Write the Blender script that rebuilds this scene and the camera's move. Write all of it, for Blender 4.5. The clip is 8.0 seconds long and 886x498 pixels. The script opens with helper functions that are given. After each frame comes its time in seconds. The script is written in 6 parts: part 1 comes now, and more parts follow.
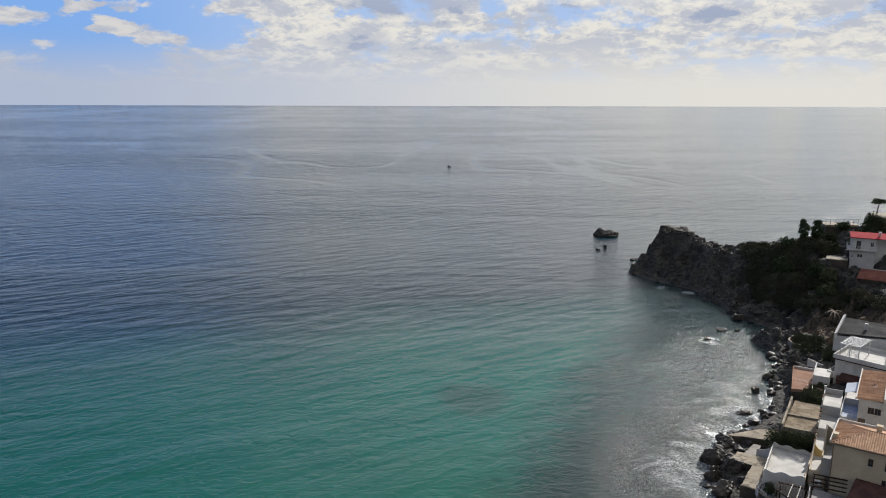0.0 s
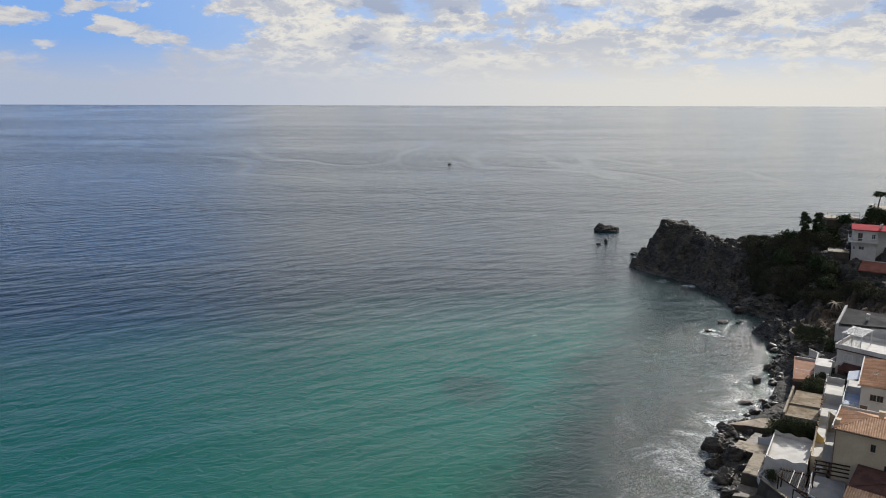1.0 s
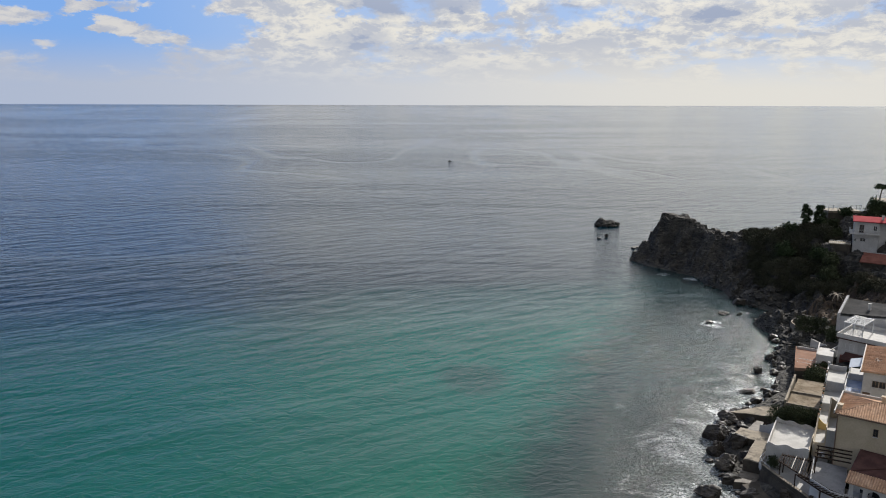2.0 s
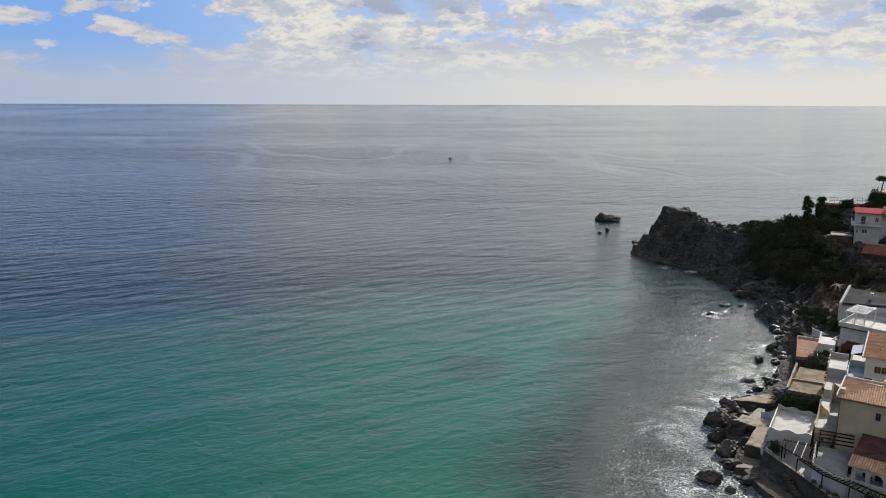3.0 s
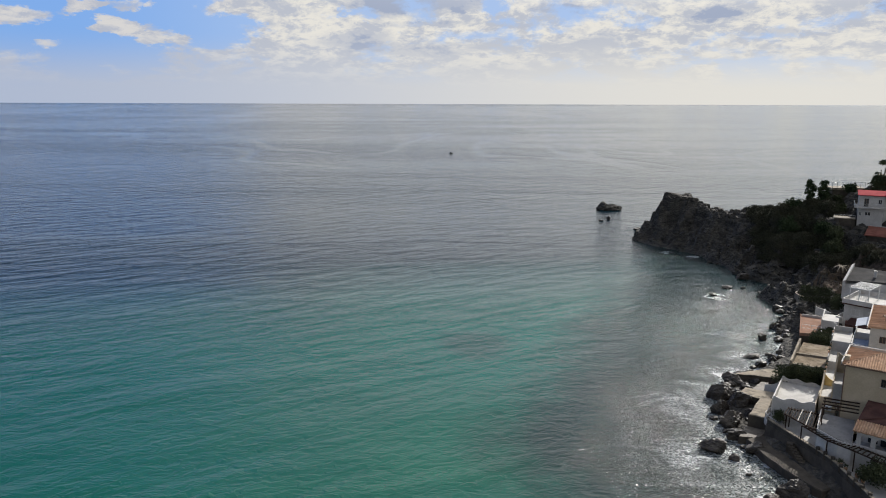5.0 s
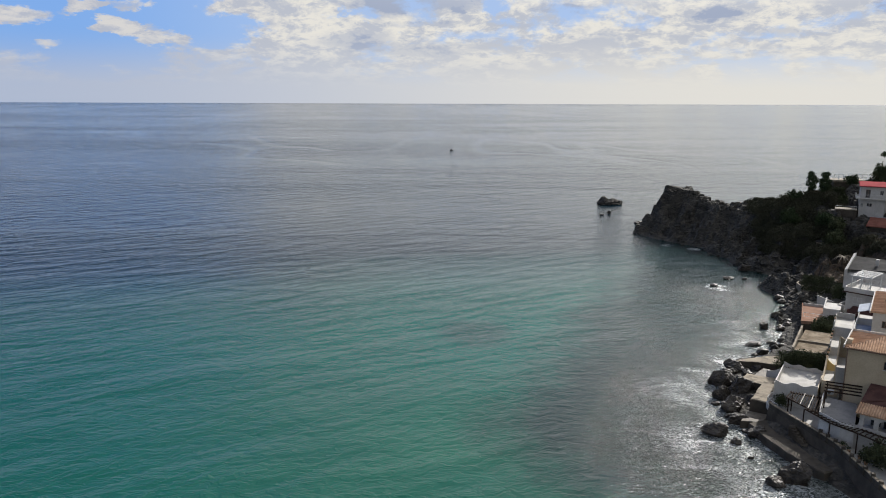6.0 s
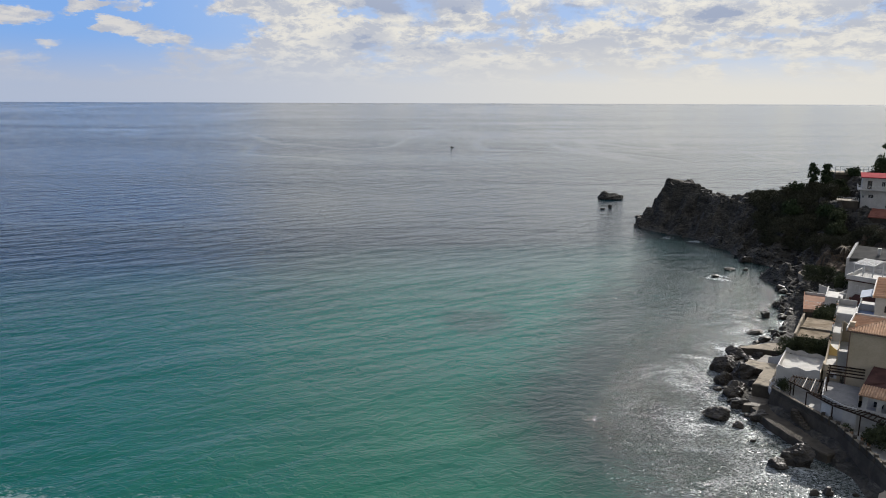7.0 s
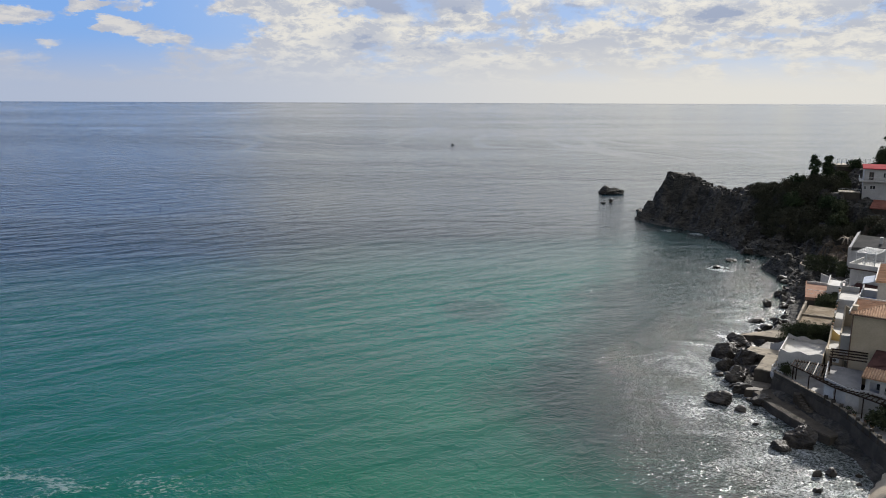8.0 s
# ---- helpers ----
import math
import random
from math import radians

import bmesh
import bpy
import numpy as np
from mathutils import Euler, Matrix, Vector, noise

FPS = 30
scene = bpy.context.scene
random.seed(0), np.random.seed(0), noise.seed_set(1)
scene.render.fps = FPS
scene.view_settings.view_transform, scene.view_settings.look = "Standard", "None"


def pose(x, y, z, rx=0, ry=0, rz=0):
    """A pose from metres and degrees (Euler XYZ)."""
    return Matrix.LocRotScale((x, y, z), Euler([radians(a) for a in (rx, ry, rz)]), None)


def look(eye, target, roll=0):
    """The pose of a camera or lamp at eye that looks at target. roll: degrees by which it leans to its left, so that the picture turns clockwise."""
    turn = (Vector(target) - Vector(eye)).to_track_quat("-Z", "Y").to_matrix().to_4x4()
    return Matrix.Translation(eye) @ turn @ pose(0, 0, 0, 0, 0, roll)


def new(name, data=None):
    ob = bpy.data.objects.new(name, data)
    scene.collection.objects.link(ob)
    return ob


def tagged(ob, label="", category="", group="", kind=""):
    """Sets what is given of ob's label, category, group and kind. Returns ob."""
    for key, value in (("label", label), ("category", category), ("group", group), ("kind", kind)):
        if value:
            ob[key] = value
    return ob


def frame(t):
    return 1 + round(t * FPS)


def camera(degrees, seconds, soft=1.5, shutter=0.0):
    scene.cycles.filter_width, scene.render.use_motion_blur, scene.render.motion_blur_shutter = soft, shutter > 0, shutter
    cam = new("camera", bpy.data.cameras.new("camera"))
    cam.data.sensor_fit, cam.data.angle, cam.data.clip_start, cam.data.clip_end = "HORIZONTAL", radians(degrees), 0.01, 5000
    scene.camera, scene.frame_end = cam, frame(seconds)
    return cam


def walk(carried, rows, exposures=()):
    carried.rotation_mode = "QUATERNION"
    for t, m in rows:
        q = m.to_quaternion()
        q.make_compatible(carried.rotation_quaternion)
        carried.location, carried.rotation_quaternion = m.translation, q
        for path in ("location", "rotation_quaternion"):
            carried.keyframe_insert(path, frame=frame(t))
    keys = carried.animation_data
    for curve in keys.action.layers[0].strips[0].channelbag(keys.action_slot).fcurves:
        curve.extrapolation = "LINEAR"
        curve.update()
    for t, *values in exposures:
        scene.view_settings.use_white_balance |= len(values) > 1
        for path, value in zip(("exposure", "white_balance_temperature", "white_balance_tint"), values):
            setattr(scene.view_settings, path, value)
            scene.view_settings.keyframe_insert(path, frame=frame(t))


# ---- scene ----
cam = camera(62.0, 8.0, soft=1.0)
# seconds, x, y, z, yaw, pitch, roll of a drone that sinks straight down
ROWS = [
    (0, 0, 0, 55, 0, -11.63, 0.13),
    (1, 0.084, 0.143, 52.975, 0.034, -11.634, 0.139),
    (2, 0.153, 0.253, 50.866, 0.067, -11.638, 0.148),
    (3, 0.203, 0.331, 48.697, 0.1, -11.641, 0.156),
    (4, 0.234, 0.381, 46.49, 0.132, -11.644, 0.165),
    (5, 0.246, 0.404, 44.269, 0.164, -11.647, 0.174),
    (6, 0.235, 0.403, 42.057, 0.195, -11.649, 0.182),
    (7, 0.201, 0.379, 39.877, 0.226, -11.652, 0.191),
    (8, 0.143, 0.335, 37.753, 0.257, -11.656, 0.2),
]
walk(cam, [(t, pose(x, y, z, 90 + pitch, 0, yaw) @ pose(0, 0, 0, 0, 0, roll)) for t, x, y, z, yaw, pitch, roll in ROWS])

# ---------------------------------------------------------------- light
SUN_AZ, SUN_EL = 40.0, 31.5  # degrees right of +y, above the horizon
sun_dir = Vector((math.sin(radians(SUN_AZ)) * math.cos(radians(SUN_EL)), math.cos(radians(SUN_AZ)) * math.cos(radians(SUN_EL)), math.sin(radians(SUN_EL))))
sun_data = bpy.data.lights.new("sun", "SUN")
sun_data.energy, sun_data.angle, sun_data.color = 5.0, radians(0.53), (1.0, 0.955, 0.90)
sun = new("sun", sun_data)
sun.matrix_world = look(sun_dir * 300, (0, 0, 0))


class Nodes:
    """Short-hand for building a node tree."""

    def __init__(self, tree):
        self.t = tree
        self.t.nodes.clear()

    def add(self, kind, **sets):
        n = self.t.nodes.new(kind)
        for k, v in sets.items():
            setattr(n, k, v)
        return n

    def link(self, a, b):
        self.t.links.new(a, b)

    def put(self, socket, v):
        if isinstance(v, bpy.types.NodeSocket):
            self.link(v, socket)
        else:
            socket.default_value = v

    def math(self, op, a, b=0.0, c=0.0, clamp=False):
        n = self.add("ShaderNodeMath", operation=op, use_clamp=clamp)
        for s, v in zip(n.inputs, (a, b, c)):
            self.put(s, v)
        return n.outputs[0]

    def ramp(self, v, lo, hi, a=0.0, b=1.0):
        n = self.add("ShaderNodeMapRange", interpolation_type="SMOOTHSTEP")
        for s, x in zip(n.inputs, (v, lo, hi, a, b)):
            self.put(s, x)
        return n.outputs[0]

    def mix(self, f, a, b, blend="MIX"):
        n = self.add("ShaderNodeMix", data_type="RGBA", blend_type=blend)
        self.put(n.inputs[0], f)
        for s, v in ((n.inputs[6], a), (n.inputs[7], b)):
            self.put(s, (*v, 1.0) if isinstance(v, tuple) and len(v) == 3 else v)
        return n.outputs[2]

    def noise(self, vec, scale, detail=4.0, rough=0.55, dist=0.0):
        n = self.add("ShaderNodeTexNoise")
        if vec is not None:
            self.link(vec, n.inputs["Vector"])
        n.inputs["Scale"].default_value, n.inputs["Detail"].default_value = scale, detail
        n.inputs["Roughness"].default_value, n.inputs["Distortion"].default_value = rough, dist
        return n.outputs["Fac"]

    def scaled(self, vec, loc=(0, 0, 0), rot=(0, 0, 0), scale=(1, 1, 1)):
        n = self.add("ShaderNodeMapping")
        self.link(vec, n.inputs[0])
        n.inputs[1].default_value, n.inputs[2].default_value, n.inputs[3].default_value = loc, [radians(a) for a in rot], scale
        return n.outputs[0]


def make_world():
    """Blue winter sky with a broken layer of cloud that thickens to a cream haze at the horizon."""
    world = bpy.data.worlds.new("sky")
    scene.world = world
    world.use_nodes = True
    n = Nodes(world.node_tree)
    sky = n.add("ShaderNodeTexSky", sky_type="NISHITA", sun_disc=False, sun_elevation=radians(SUN_EL), sun_rotation=radians(SUN_AZ))
    sky.air_density, sky.dust_density, sky.ozone_density = 1.0, 0.6, 2.0
    blue = n.mix(1.0, sky.outputs[0], (0.040, 0.064, 0.114), "MULTIPLY")
    way = n.add("ShaderNodeTexCoord").outputs["Generated"]
    sep = n.add("ShaderNodeSeparateXYZ")
    n.link(way, sep.inputs[0])
    x, y, z = sep.outputs
    up = n.math("MAXIMUM", z, 0.0)
    # lumps shrink towards the horizon
    lift = n.math("POWER", n.math("ADD", up, 0.02), 0.6)
    flat = n.add("ShaderNodeCombineXYZ")
    n.link(n.math("MULTIPLY", x, 6.5), flat.inputs[0])
    n.link(n.math("MULTIPLY", y, 2.0), flat.inputs[1])
    n.link(n.math("MULTIPLY", lift, 9.5), flat.inputs[2])
    plan = n.scaled(flat.outputs[0], loc=(3.1, 7.4, 0.3))
    big = n.noise(plan, 0.75, 3.0, 0.5, 0.3)
    lump = n.noise(n.scaled(plan, loc=(5.2, 1.1, 4.0)), 2.5, 9.0, 0.62, 0.25)
    blue = n.mix(n.ramp(up, 0.12, 0.24, 0.85, 0.0), blue, (0.23, 0.43, 0.84))
    right = n.ramp(x, -0.46, -0.12)  # more cloud towards the sun's side
    blue = n.mix(n.ramp(y, 0.25, -0.3, 0.0, 0.75), blue, (0.27, 0.285, 0.31))  # unseen sky over the land, greyed to take the blue out of the shade
    # the single clouds over the sea, by bearing and slope above the horizon, with ragged rims
    ahead = n.math("MAXIMUM", y, 0.3)
    tear = n.noise(n.scaled(plan, loc=(2.2, 4.1, 9.0)), 4.5, 6.0, 0.65, 0.2)
    tear2 = n.noise(n.scaled(plan, loc=(6.7, 0.4, 3.0)), 4.5, 6.0, 0.65, 0.2)
    field = n.add("ShaderNodeCombineXYZ")
    n.link(n.math("ADD", n.math("DIVIDE", x, ahead), n.math("MULTIPLY", n.math("SUBTRACT", tear, 0.5), 0.085)), field.inputs[0])
    n.link(n.math("ADD", n.math("DIVIDE", z, ahead), n.math("MULTIPLY", n.math("SUBTRACT", tear2, 0.5), 0.035)), field.inputs[1])

    def clumps(rows):
        total = 0.0
        for cx, cz, rx, rz, w in rows:
            far = n.add("ShaderNodeVectorMath", operation="LENGTH")
            n.link(n.scaled(field.outputs[0], loc=(-cx / rx, -cz / rz, 0), scale=(1 / rx, 1 / rz, 0)), far.inputs[0])
            total = n.math("ADD", total, n.ramp(far.outputs["Value"], 0.45, 1.35, w, 0.0))
        return total

    gaps = clumps(((-0.52, 0.095, 0.22, 0.050, -0.11), (-0.30, 0.086, 0.075, 0.020, -0.12), (-0.105, 0.107, 0.028, 0.013, -0.12), (0.065, 0.115, 0.03, 0.010, -0.09), (0.25, 0.098, 0.035, 0.014, -0.08), (0.13, 0.070, 0.05, 0.010, -0.05)))
    lumps_left = clumps(((-0.56, 0.103, 0.070, 0.016, 0.22), (-0.475, 0.116, 0.028, 0.013, 0.24), (-0.420, 0.117, 0.046, 0.011, 0.24), (-0.440, 0.090, 0.036, 0.013, 0.22), (-0.380, 0.080, 0.050, 0.014, 0.22), (-0.52, 0.071, 0.026, 0.009, 0.16), (-0.22, 0.112, 0.075, 0.016, 0.12), (-0.17, 0.080, 0.11, 0.022, 0.08)))
    bellies = clumps(((-0.03, 0.121, 0.095, 0.015, 0.9), (-0.01, 0.094, 0.040, 0.006, 0.7), (-0.115, 0.073, 0.055, 0.013, 0.55), (-0.06, 0.060, 0.07, 0.009, 0.5), (0.145, 0.112, 0.038, 0.009, 0.85), (0.095, 0.092, 0.035, 0.007, 0.7), (0.35, 0.106, 0.040, 0.013, 0.8), (0.33, 0.070, 0.022, 0.006, 0.5), (0.43, 0.084, 0.035, 0.008, 0.5), (0.575, 0.118, 0.020, 0.012, 0.8), (-0.25, 0.123, 0.035, 0.005, 0.5)))
    cover = n.math("ADD", n.math("MULTIPLY", big, 0.45), n.math("MULTIPLY", lump, 0.55))
    cover = n.math("ADD", cover, n.math("MULTIPLY", n.math("SUBTRACT", right, 0.32), 0.07))
    # high up on the far side the sky is clear
    cover = n.math("ADD", cover, n.math("MULTIPLY", n.math("SUBTRACT", right, 1.0), n.ramp(up, 0.12, 0.20, 0.0, 0.05)))
    cover = n.math("ADD", cover, n.math("ADD", gaps, lumps_left))
    mask = n.math("MULTIPLY", n.ramp(cover, 0.435, 0.545), n.ramp(up, 0.14, 0.45, 1.0, n.math("ADD", n.math("MULTIPLY", right, 0.4), 0.35)))
    thick = n.noise(n.scaled(plan, loc=(1.3, 9.7, 2.35)), 1.6, 8.0, 0.6, 0.3)
    shade = n.math("ADD", n.ramp(thick, 0.49, 0.62, 0.0, 0.65), bellies, clamp=True)
    white = n.mix(right, (0.66, 0.65, 0.65), (0.80, 0.775, 0.715))
    grey = (0.365, 0.42, 0.55)
    puff = n.ramp(n.noise(n.scaled(plan, loc=(8.3, 2.7, 6.1)), 5.5, 8.0, 0.66, 0.3), 0.40, 0.60, 0.0, 0.68)
    cloud = n.mix(n.math("MAXIMUM", shade, puff), white, grey)
    # thin cloud glows more the nearer it lies to the sun
    aim = n.add("ShaderNodeVectorMath", operation="DOT_PRODUCT")
    n.link(way, aim.inputs[0])
    aim.inputs[1].default_value = sun_dir
    glow = n.math("MULTIPLY", n.ramp(aim.outputs["Value"], 0.55, 1.0), n.math("MULTIPLY", n.ramp(up, 0.10, 0.20, 0.0, 0.95), n.ramp(up, 0.24, 0.46, 1.0, 0.22)))
    cloud = n.mix(glow, cloud, (1.75, 1.70, 1.58))
    # haze: pale blue on the far side, cream under the sun
    haze = n.mix(n.ramp(x, -0.60, 0.40), (0.42, 0.485, 0.63), (0.76, 0.74, 0.69))
    pale = n.mix(n.math("MULTIPLY", right, 0.45), blue, (0.60, 0.68, 0.80))
    above = n.mix(mask, pale, cloud)
    low = n.ramp(up, 0.006, 0.082, 1.0, 0.0)
    both = n.mix(low, above, haze)
    bg = n.add("ShaderNodeBackground")
    n.link(both, bg.inputs[0])
    bg.inputs[1].default_value = 1.0
    n.link(bg.outputs[0], n.add("ShaderNodeOutputWorld").inputs[0])


make_world()


# ---------------------------------------------------------------- materials
def material(name, c1, c2, rough=0.85, scale=0.6, fine=6.0, bump=0.02, stain=None, stain_at=(0.56, 0.70), metal=0.0, vary=0.0, bands=0.0, spread=(0.35, 0.65)):
    """A weathered surface: two colours in broad patches, fine grain, relief, and stains of a third colour."""
    m = bpy.data.materials.new(name)
    m.use_nodes = True
    n = Nodes(m.node_tree)
    p = n.add("ShaderNodeBsdfPrincipled")
    pos = n.add("ShaderNodeNewGeometry").outputs["Position"]
    broad = n.noise(pos, scale, 5.0, 0.6, 0.3)
    grain = n.noise(pos, fine, 4.0, 0.65)
    col = n.mix(n.ramp(broad, *spread), c1, c2)
    col = n.mix(1.0, col, n.mix(grain, (0.72, 0.72, 0.72), (1.22, 1.22, 1.22)), "MULTIPLY")
    if stain:
        streak = n.noise(n.scaled(pos, loc=(7.1, 3.3, 1.0), scale=(1.0, 1.0, 0.3)), scale * 1.9, 6.0, 0.65, 0.5)
        col = n.mix(n.ramp(streak, *stain_at), col, stain)
    if vary:
        rnd = n.add("ShaderNodeObjectInfo").outputs["Random"]
        isl = n.add("ShaderNodeNewGeometry").outputs["Random Per Island"]
        both = n.math("FRACT", n.math("ADD", rnd, isl))
        v = n.math("ADD", n.math("MULTIPLY", n.math("SUBTRACT", both, 0.5), vary * 2), 1.0)
        comb = n.add("ShaderNodeCombineXYZ")
        for s in comb.inputs:
            n.link(v, s)
        col = n.mix(1.0, col, comb.outputs[0], "MULTIPLY")
    n.link(col, p.inputs["Base Color"])
    n.put(p.inputs["Roughness"], n.math("ADD", n.math("MULTIPLY", grain, 0.16), rough - 0.08, clamp=True))
    p.inputs["Metallic"].default_value = metal
    p.inputs["Specular IOR Level"].default_value = 0.1 if rough > 0.9 else 0.3
    h = n.math("ADD", n.math("MULTIPLY", broad, bump * 2.5), n.math("MULTIPLY", grain, bump))
    if bands:
        layer = n.noise(n.scaled(pos, rot=(24, -30, 12), scale=(0.35, 0.35, 1.4)), 1.3, 6.0, 0.65, 0.4)
        h = n.math("ADD", h, n.math("MULTIPLY", layer, bands))
        seam = n.noise(n.scaled(pos, loc=(4, 9, 2), rot=(14, -24, 30), scale=(0.6, 0.6, 1.5)), 0.8, 7.0, 0.7, 0.8)
        col = n.mix(n.ramp(seam, 0.50, 0.64, 0.0, 0.6), col, tuple(min(1.0, v * 1.9) for v in c2))
        col = n.mix(n.ramp(seam, 0.46, 0.34, 0.0, 0.6), col, tuple(v * 0.35 for v in c1))
        n.link(col, p.inputs["Base Color"])
        crack = n.add("ShaderNodeTexVoronoi", feature="DISTANCE_TO_EDGE")
        n.link(n.scaled(pos, rot=(20, 30, 10), scale=(1.0, 1.0, 1.7)), crack.inputs["Vector"])
        crack.inputs["Scale"].default_value = 0.5
        h = n.math("ADD", h, n.math("MULTIPLY", n.ramp(crack.outputs["Distance"], 0.0, 0.16), bands * 0.22))
    b = n.add("ShaderNodeBump")
    b.inputs["Distance"].default_value = 1.0
    b.inputs["Strength"].default_value = 1.0
    n.link(h, b.inputs["Height"])
    n.link(b.outputs[0], p.inputs["Normal"])
    n.link(p.outputs[0], n.add("ShaderNodeOutputMaterial").inputs[0])
    return m


def sea_material():
    """Clear sea: pale sand bottom in the shallows, weed and rock by the shore, deep blue beyond, foam and painted
    glitter where it breaks.
    """
    m = bpy.data.materials.new("sea_water")
    m.use_nodes = True
    n = Nodes(m.node_tree)
    p = n.add("ShaderNodeBsdfPrincipled")
    pos = n.add("ShaderNodeNewGeometry").outputs["Position"]
    sep = n.add("ShaderNodeSeparateXYZ")
    n.link(pos, sep.inputs[0])
    x, y, _ = sep.outputs
    wander = n.noise(n.scaled(pos, scale=(0.012, 0.02, 0.0)), 1.0, 5.0, 0.55, 0.4)
    # shelf: the sandy bottom drops away at about 150 m out, further out towards the headland
    edge = n.math("ADD", n.math("SUBTRACT", y, n.math("MULTIPLY", x, 0.30)), n.math("MULTIPLY", n.math("SUBTRACT", wander, 0.5), -70.0))
    deep = n.ramp(edge, 130.0, 215.0)
    sand = n.mix(n.ramp(edge, 60.0, 130.0), (0.002, 0.099, 0.058), (0.001, 0.095, 0.078))
    sand = n.mix(n.ramp(x, -95.0, 20.0, 0.8, 0.0), sand, (0.003, 0.056, 0.041))
    patch = n.noise(n.scaled(pos, loc=(40, 11, 0), scale=(0.03, 0.05, 0.0)), 1.0, 4.0, 0.5)
    sand = n.mix(n.ramp(patch, 0.35, 0.7, 0.0, 0.55), sand, (0.003, 0.074, 0.062))
    col = n.mix(deep, sand, (0.001, 0.017, 0.028))
    # weed and rock on the bottom along the shore
    weed = n.math("ADD", n.math("SUBTRACT", x, n.math("MULTIPLY", n.math("ABSOLUTE", n.math("SUBTRACT", y, 91.0)), 0.45)), n.math("MULTIPLY", n.math("SUBTRACT", wander, 0.5), 26.0))
    weed = n.math("ADD", weed, n.math("MULTIPLY", n.math("SUBTRACT", n.noise(n.scaled(pos, scale=(0.16, 0.16, 0.0)), 1.0, 6.0, 0.65), 0.5), 15.0))
    wm = n.ramp(weed, -3.0, 15.0, 0.0, 0.92)
    weeds = n.mix(n.noise(n.scaled(pos, scale=(0.25, 0.3, 0.0)), 1.0, 5.0, 0.65), (0.003, 0.017, 0.019), (0.009, 0.029, 0.030))
    weeds = n.mix(n.math("MULTIPLY", n.ramp(n.add("ShaderNodeAttribute", attribute_name="shore").outputs["Fac"], 3.0, 18.0, 0.85, 0.0), n.ramp(y, 110.0, 140.0, 1.0, 0.15)), weeds, (0.022, 0.024, 0.022))
    col = n.mix(wm, col, weeds)
    lone = n.add("ShaderNodeVectorMath", operation="DISTANCE")
    n.link(n.scaled(pos, scale=(0.6, 0.5, 0.0)), lone.inputs[0])
    lone.inputs[1].default_value = (3.6, 64.5, 0.0)
    reef = n.math("ADD", lone.outputs["Value"], n.math("MULTIPLY", n.math("SUBTRACT", patch, 0.5), 10.0))
    col = n.mix(n.ramp(reef, 1.5, 5.0, 0.6, 0.0), col, (0.012, 0.04, 0.04))
    # foam, with sun glitter painted in as white
    shore = n.add("ShaderNodeAttribute", attribute_name="shore").outputs["Fac"]
    bits = n.noise(n.scaled(pos, scale=(0.5, 0.6, 0.0)), 1.0, 4.0, 0.7, 0.8)
    lace = n.noise(n.scaled(pos, loc=(6, 2, 0), scale=(2.6, 3.0, 0.0)), 1.0, 5.0, 0.7, 1.2)
    bits = n.math("ADD", n.math("MULTIPLY", bits, 0.55), n.math("MULTIPLY", lace, 0.45))
    # how much the shoaling water breaks up, in the near cove
    uneven = n.noise(n.scaled(pos, loc=(3, 8, 0), scale=(0.11, 0.16, 0.0)), 1.0, 5.0, 0.6, 0.8)
    reach = n.math("ADD", shore, n.math("MULTIPLY", n.math("SUBTRACT", uneven, 0.5), 22.0))
    surf = n.math("MULTIPLY", n.ramp(reach, 1.0, 15.0, 1.0, 0.0), n.ramp(y, 122.0, 150.0, 1.0, 0.2))
    foam_glint = n.ramp(n.math("SUBTRACT", bits, n.math("MULTIPLY", shore, 0.15)), 0.36, 0.46, 0.0, 0.8)
    # pale veil near the shore, painting in the dense sun glitter along with foam
    foam_glint = n.math("MAXIMUM", foam_glint, n.math("MULTIPLY", n.math("MULTIPLY", n.ramp(reach, -3.0, 7.0, 0.7, 0.0), n.ramp(y, 125.0, 150.0, 1.0, 0.0)), n.ramp(lace, 0.38, 0.62)))
    wash = n.noise(n.scaled(pos, loc=(3, 5, 0), scale=(0.10, 0.20, 0.0)), 1.0, 3.0, 0.5, 0.8)
    speck = n.noise(n.scaled(pos, loc=(8, 1, 0), scale=(1.3, 2.4, 0.0)), 1.0, 5.0, 0.75, 0.6)
    wash = n.math("ADD", n.math("MULTIPLY", wash, 0.42), n.math("MULTIPLY", speck, 0.58))
    beach = n.math("MULTIPLY", n.ramp(y, 66.0, 76.0, 1.0, 0.0), n.ramp(x, -14.0, -30.0))
    foam_glint = n.math("MAXIMUM", foam_glint, n.math("MULTIPLY", beach, n.ramp(wash, 0.535, 0.60, 0.0, 0.3)))
    col = n.mix(foam_glint, col, (0.55, 0.58, 0.58))
    n.link(col, p.inputs["Base Color"])
    p.inputs["IOR"].default_value = 1.333
    slick = n.noise(n.scaled(pos, loc=(2, 4, 0), scale=(0.0014, 0.0075, 0.0)), 1.0, 6.0, 0.6, 0.5)
    far = n.math("MULTIPLY", n.ramp(y, 250.0, 1200.0), n.ramp(slick, 0.36, 0.62, 0.0, 0.02))
    far = n.math("ADD", far, n.ramp(y, 3200.0, 4800.0, 0.0, 0.03))
    n.link(n.math("ADD", n.math("MAXIMUM", n.math("ADD", 0.12, n.math("MULTIPLY", surf, 0.06)), n.math("MULTIPLY", foam_glint, 0.6)), far), p.inputs["Roughness"])
    # swell, chop and ripples, in metres
    def crests(turn, scale, loc=(0, 0, 0)):
        return n.scaled(n.scaled(pos, rot=(0, 0, -turn)), loc=loc, scale=(*scale, 0.0))

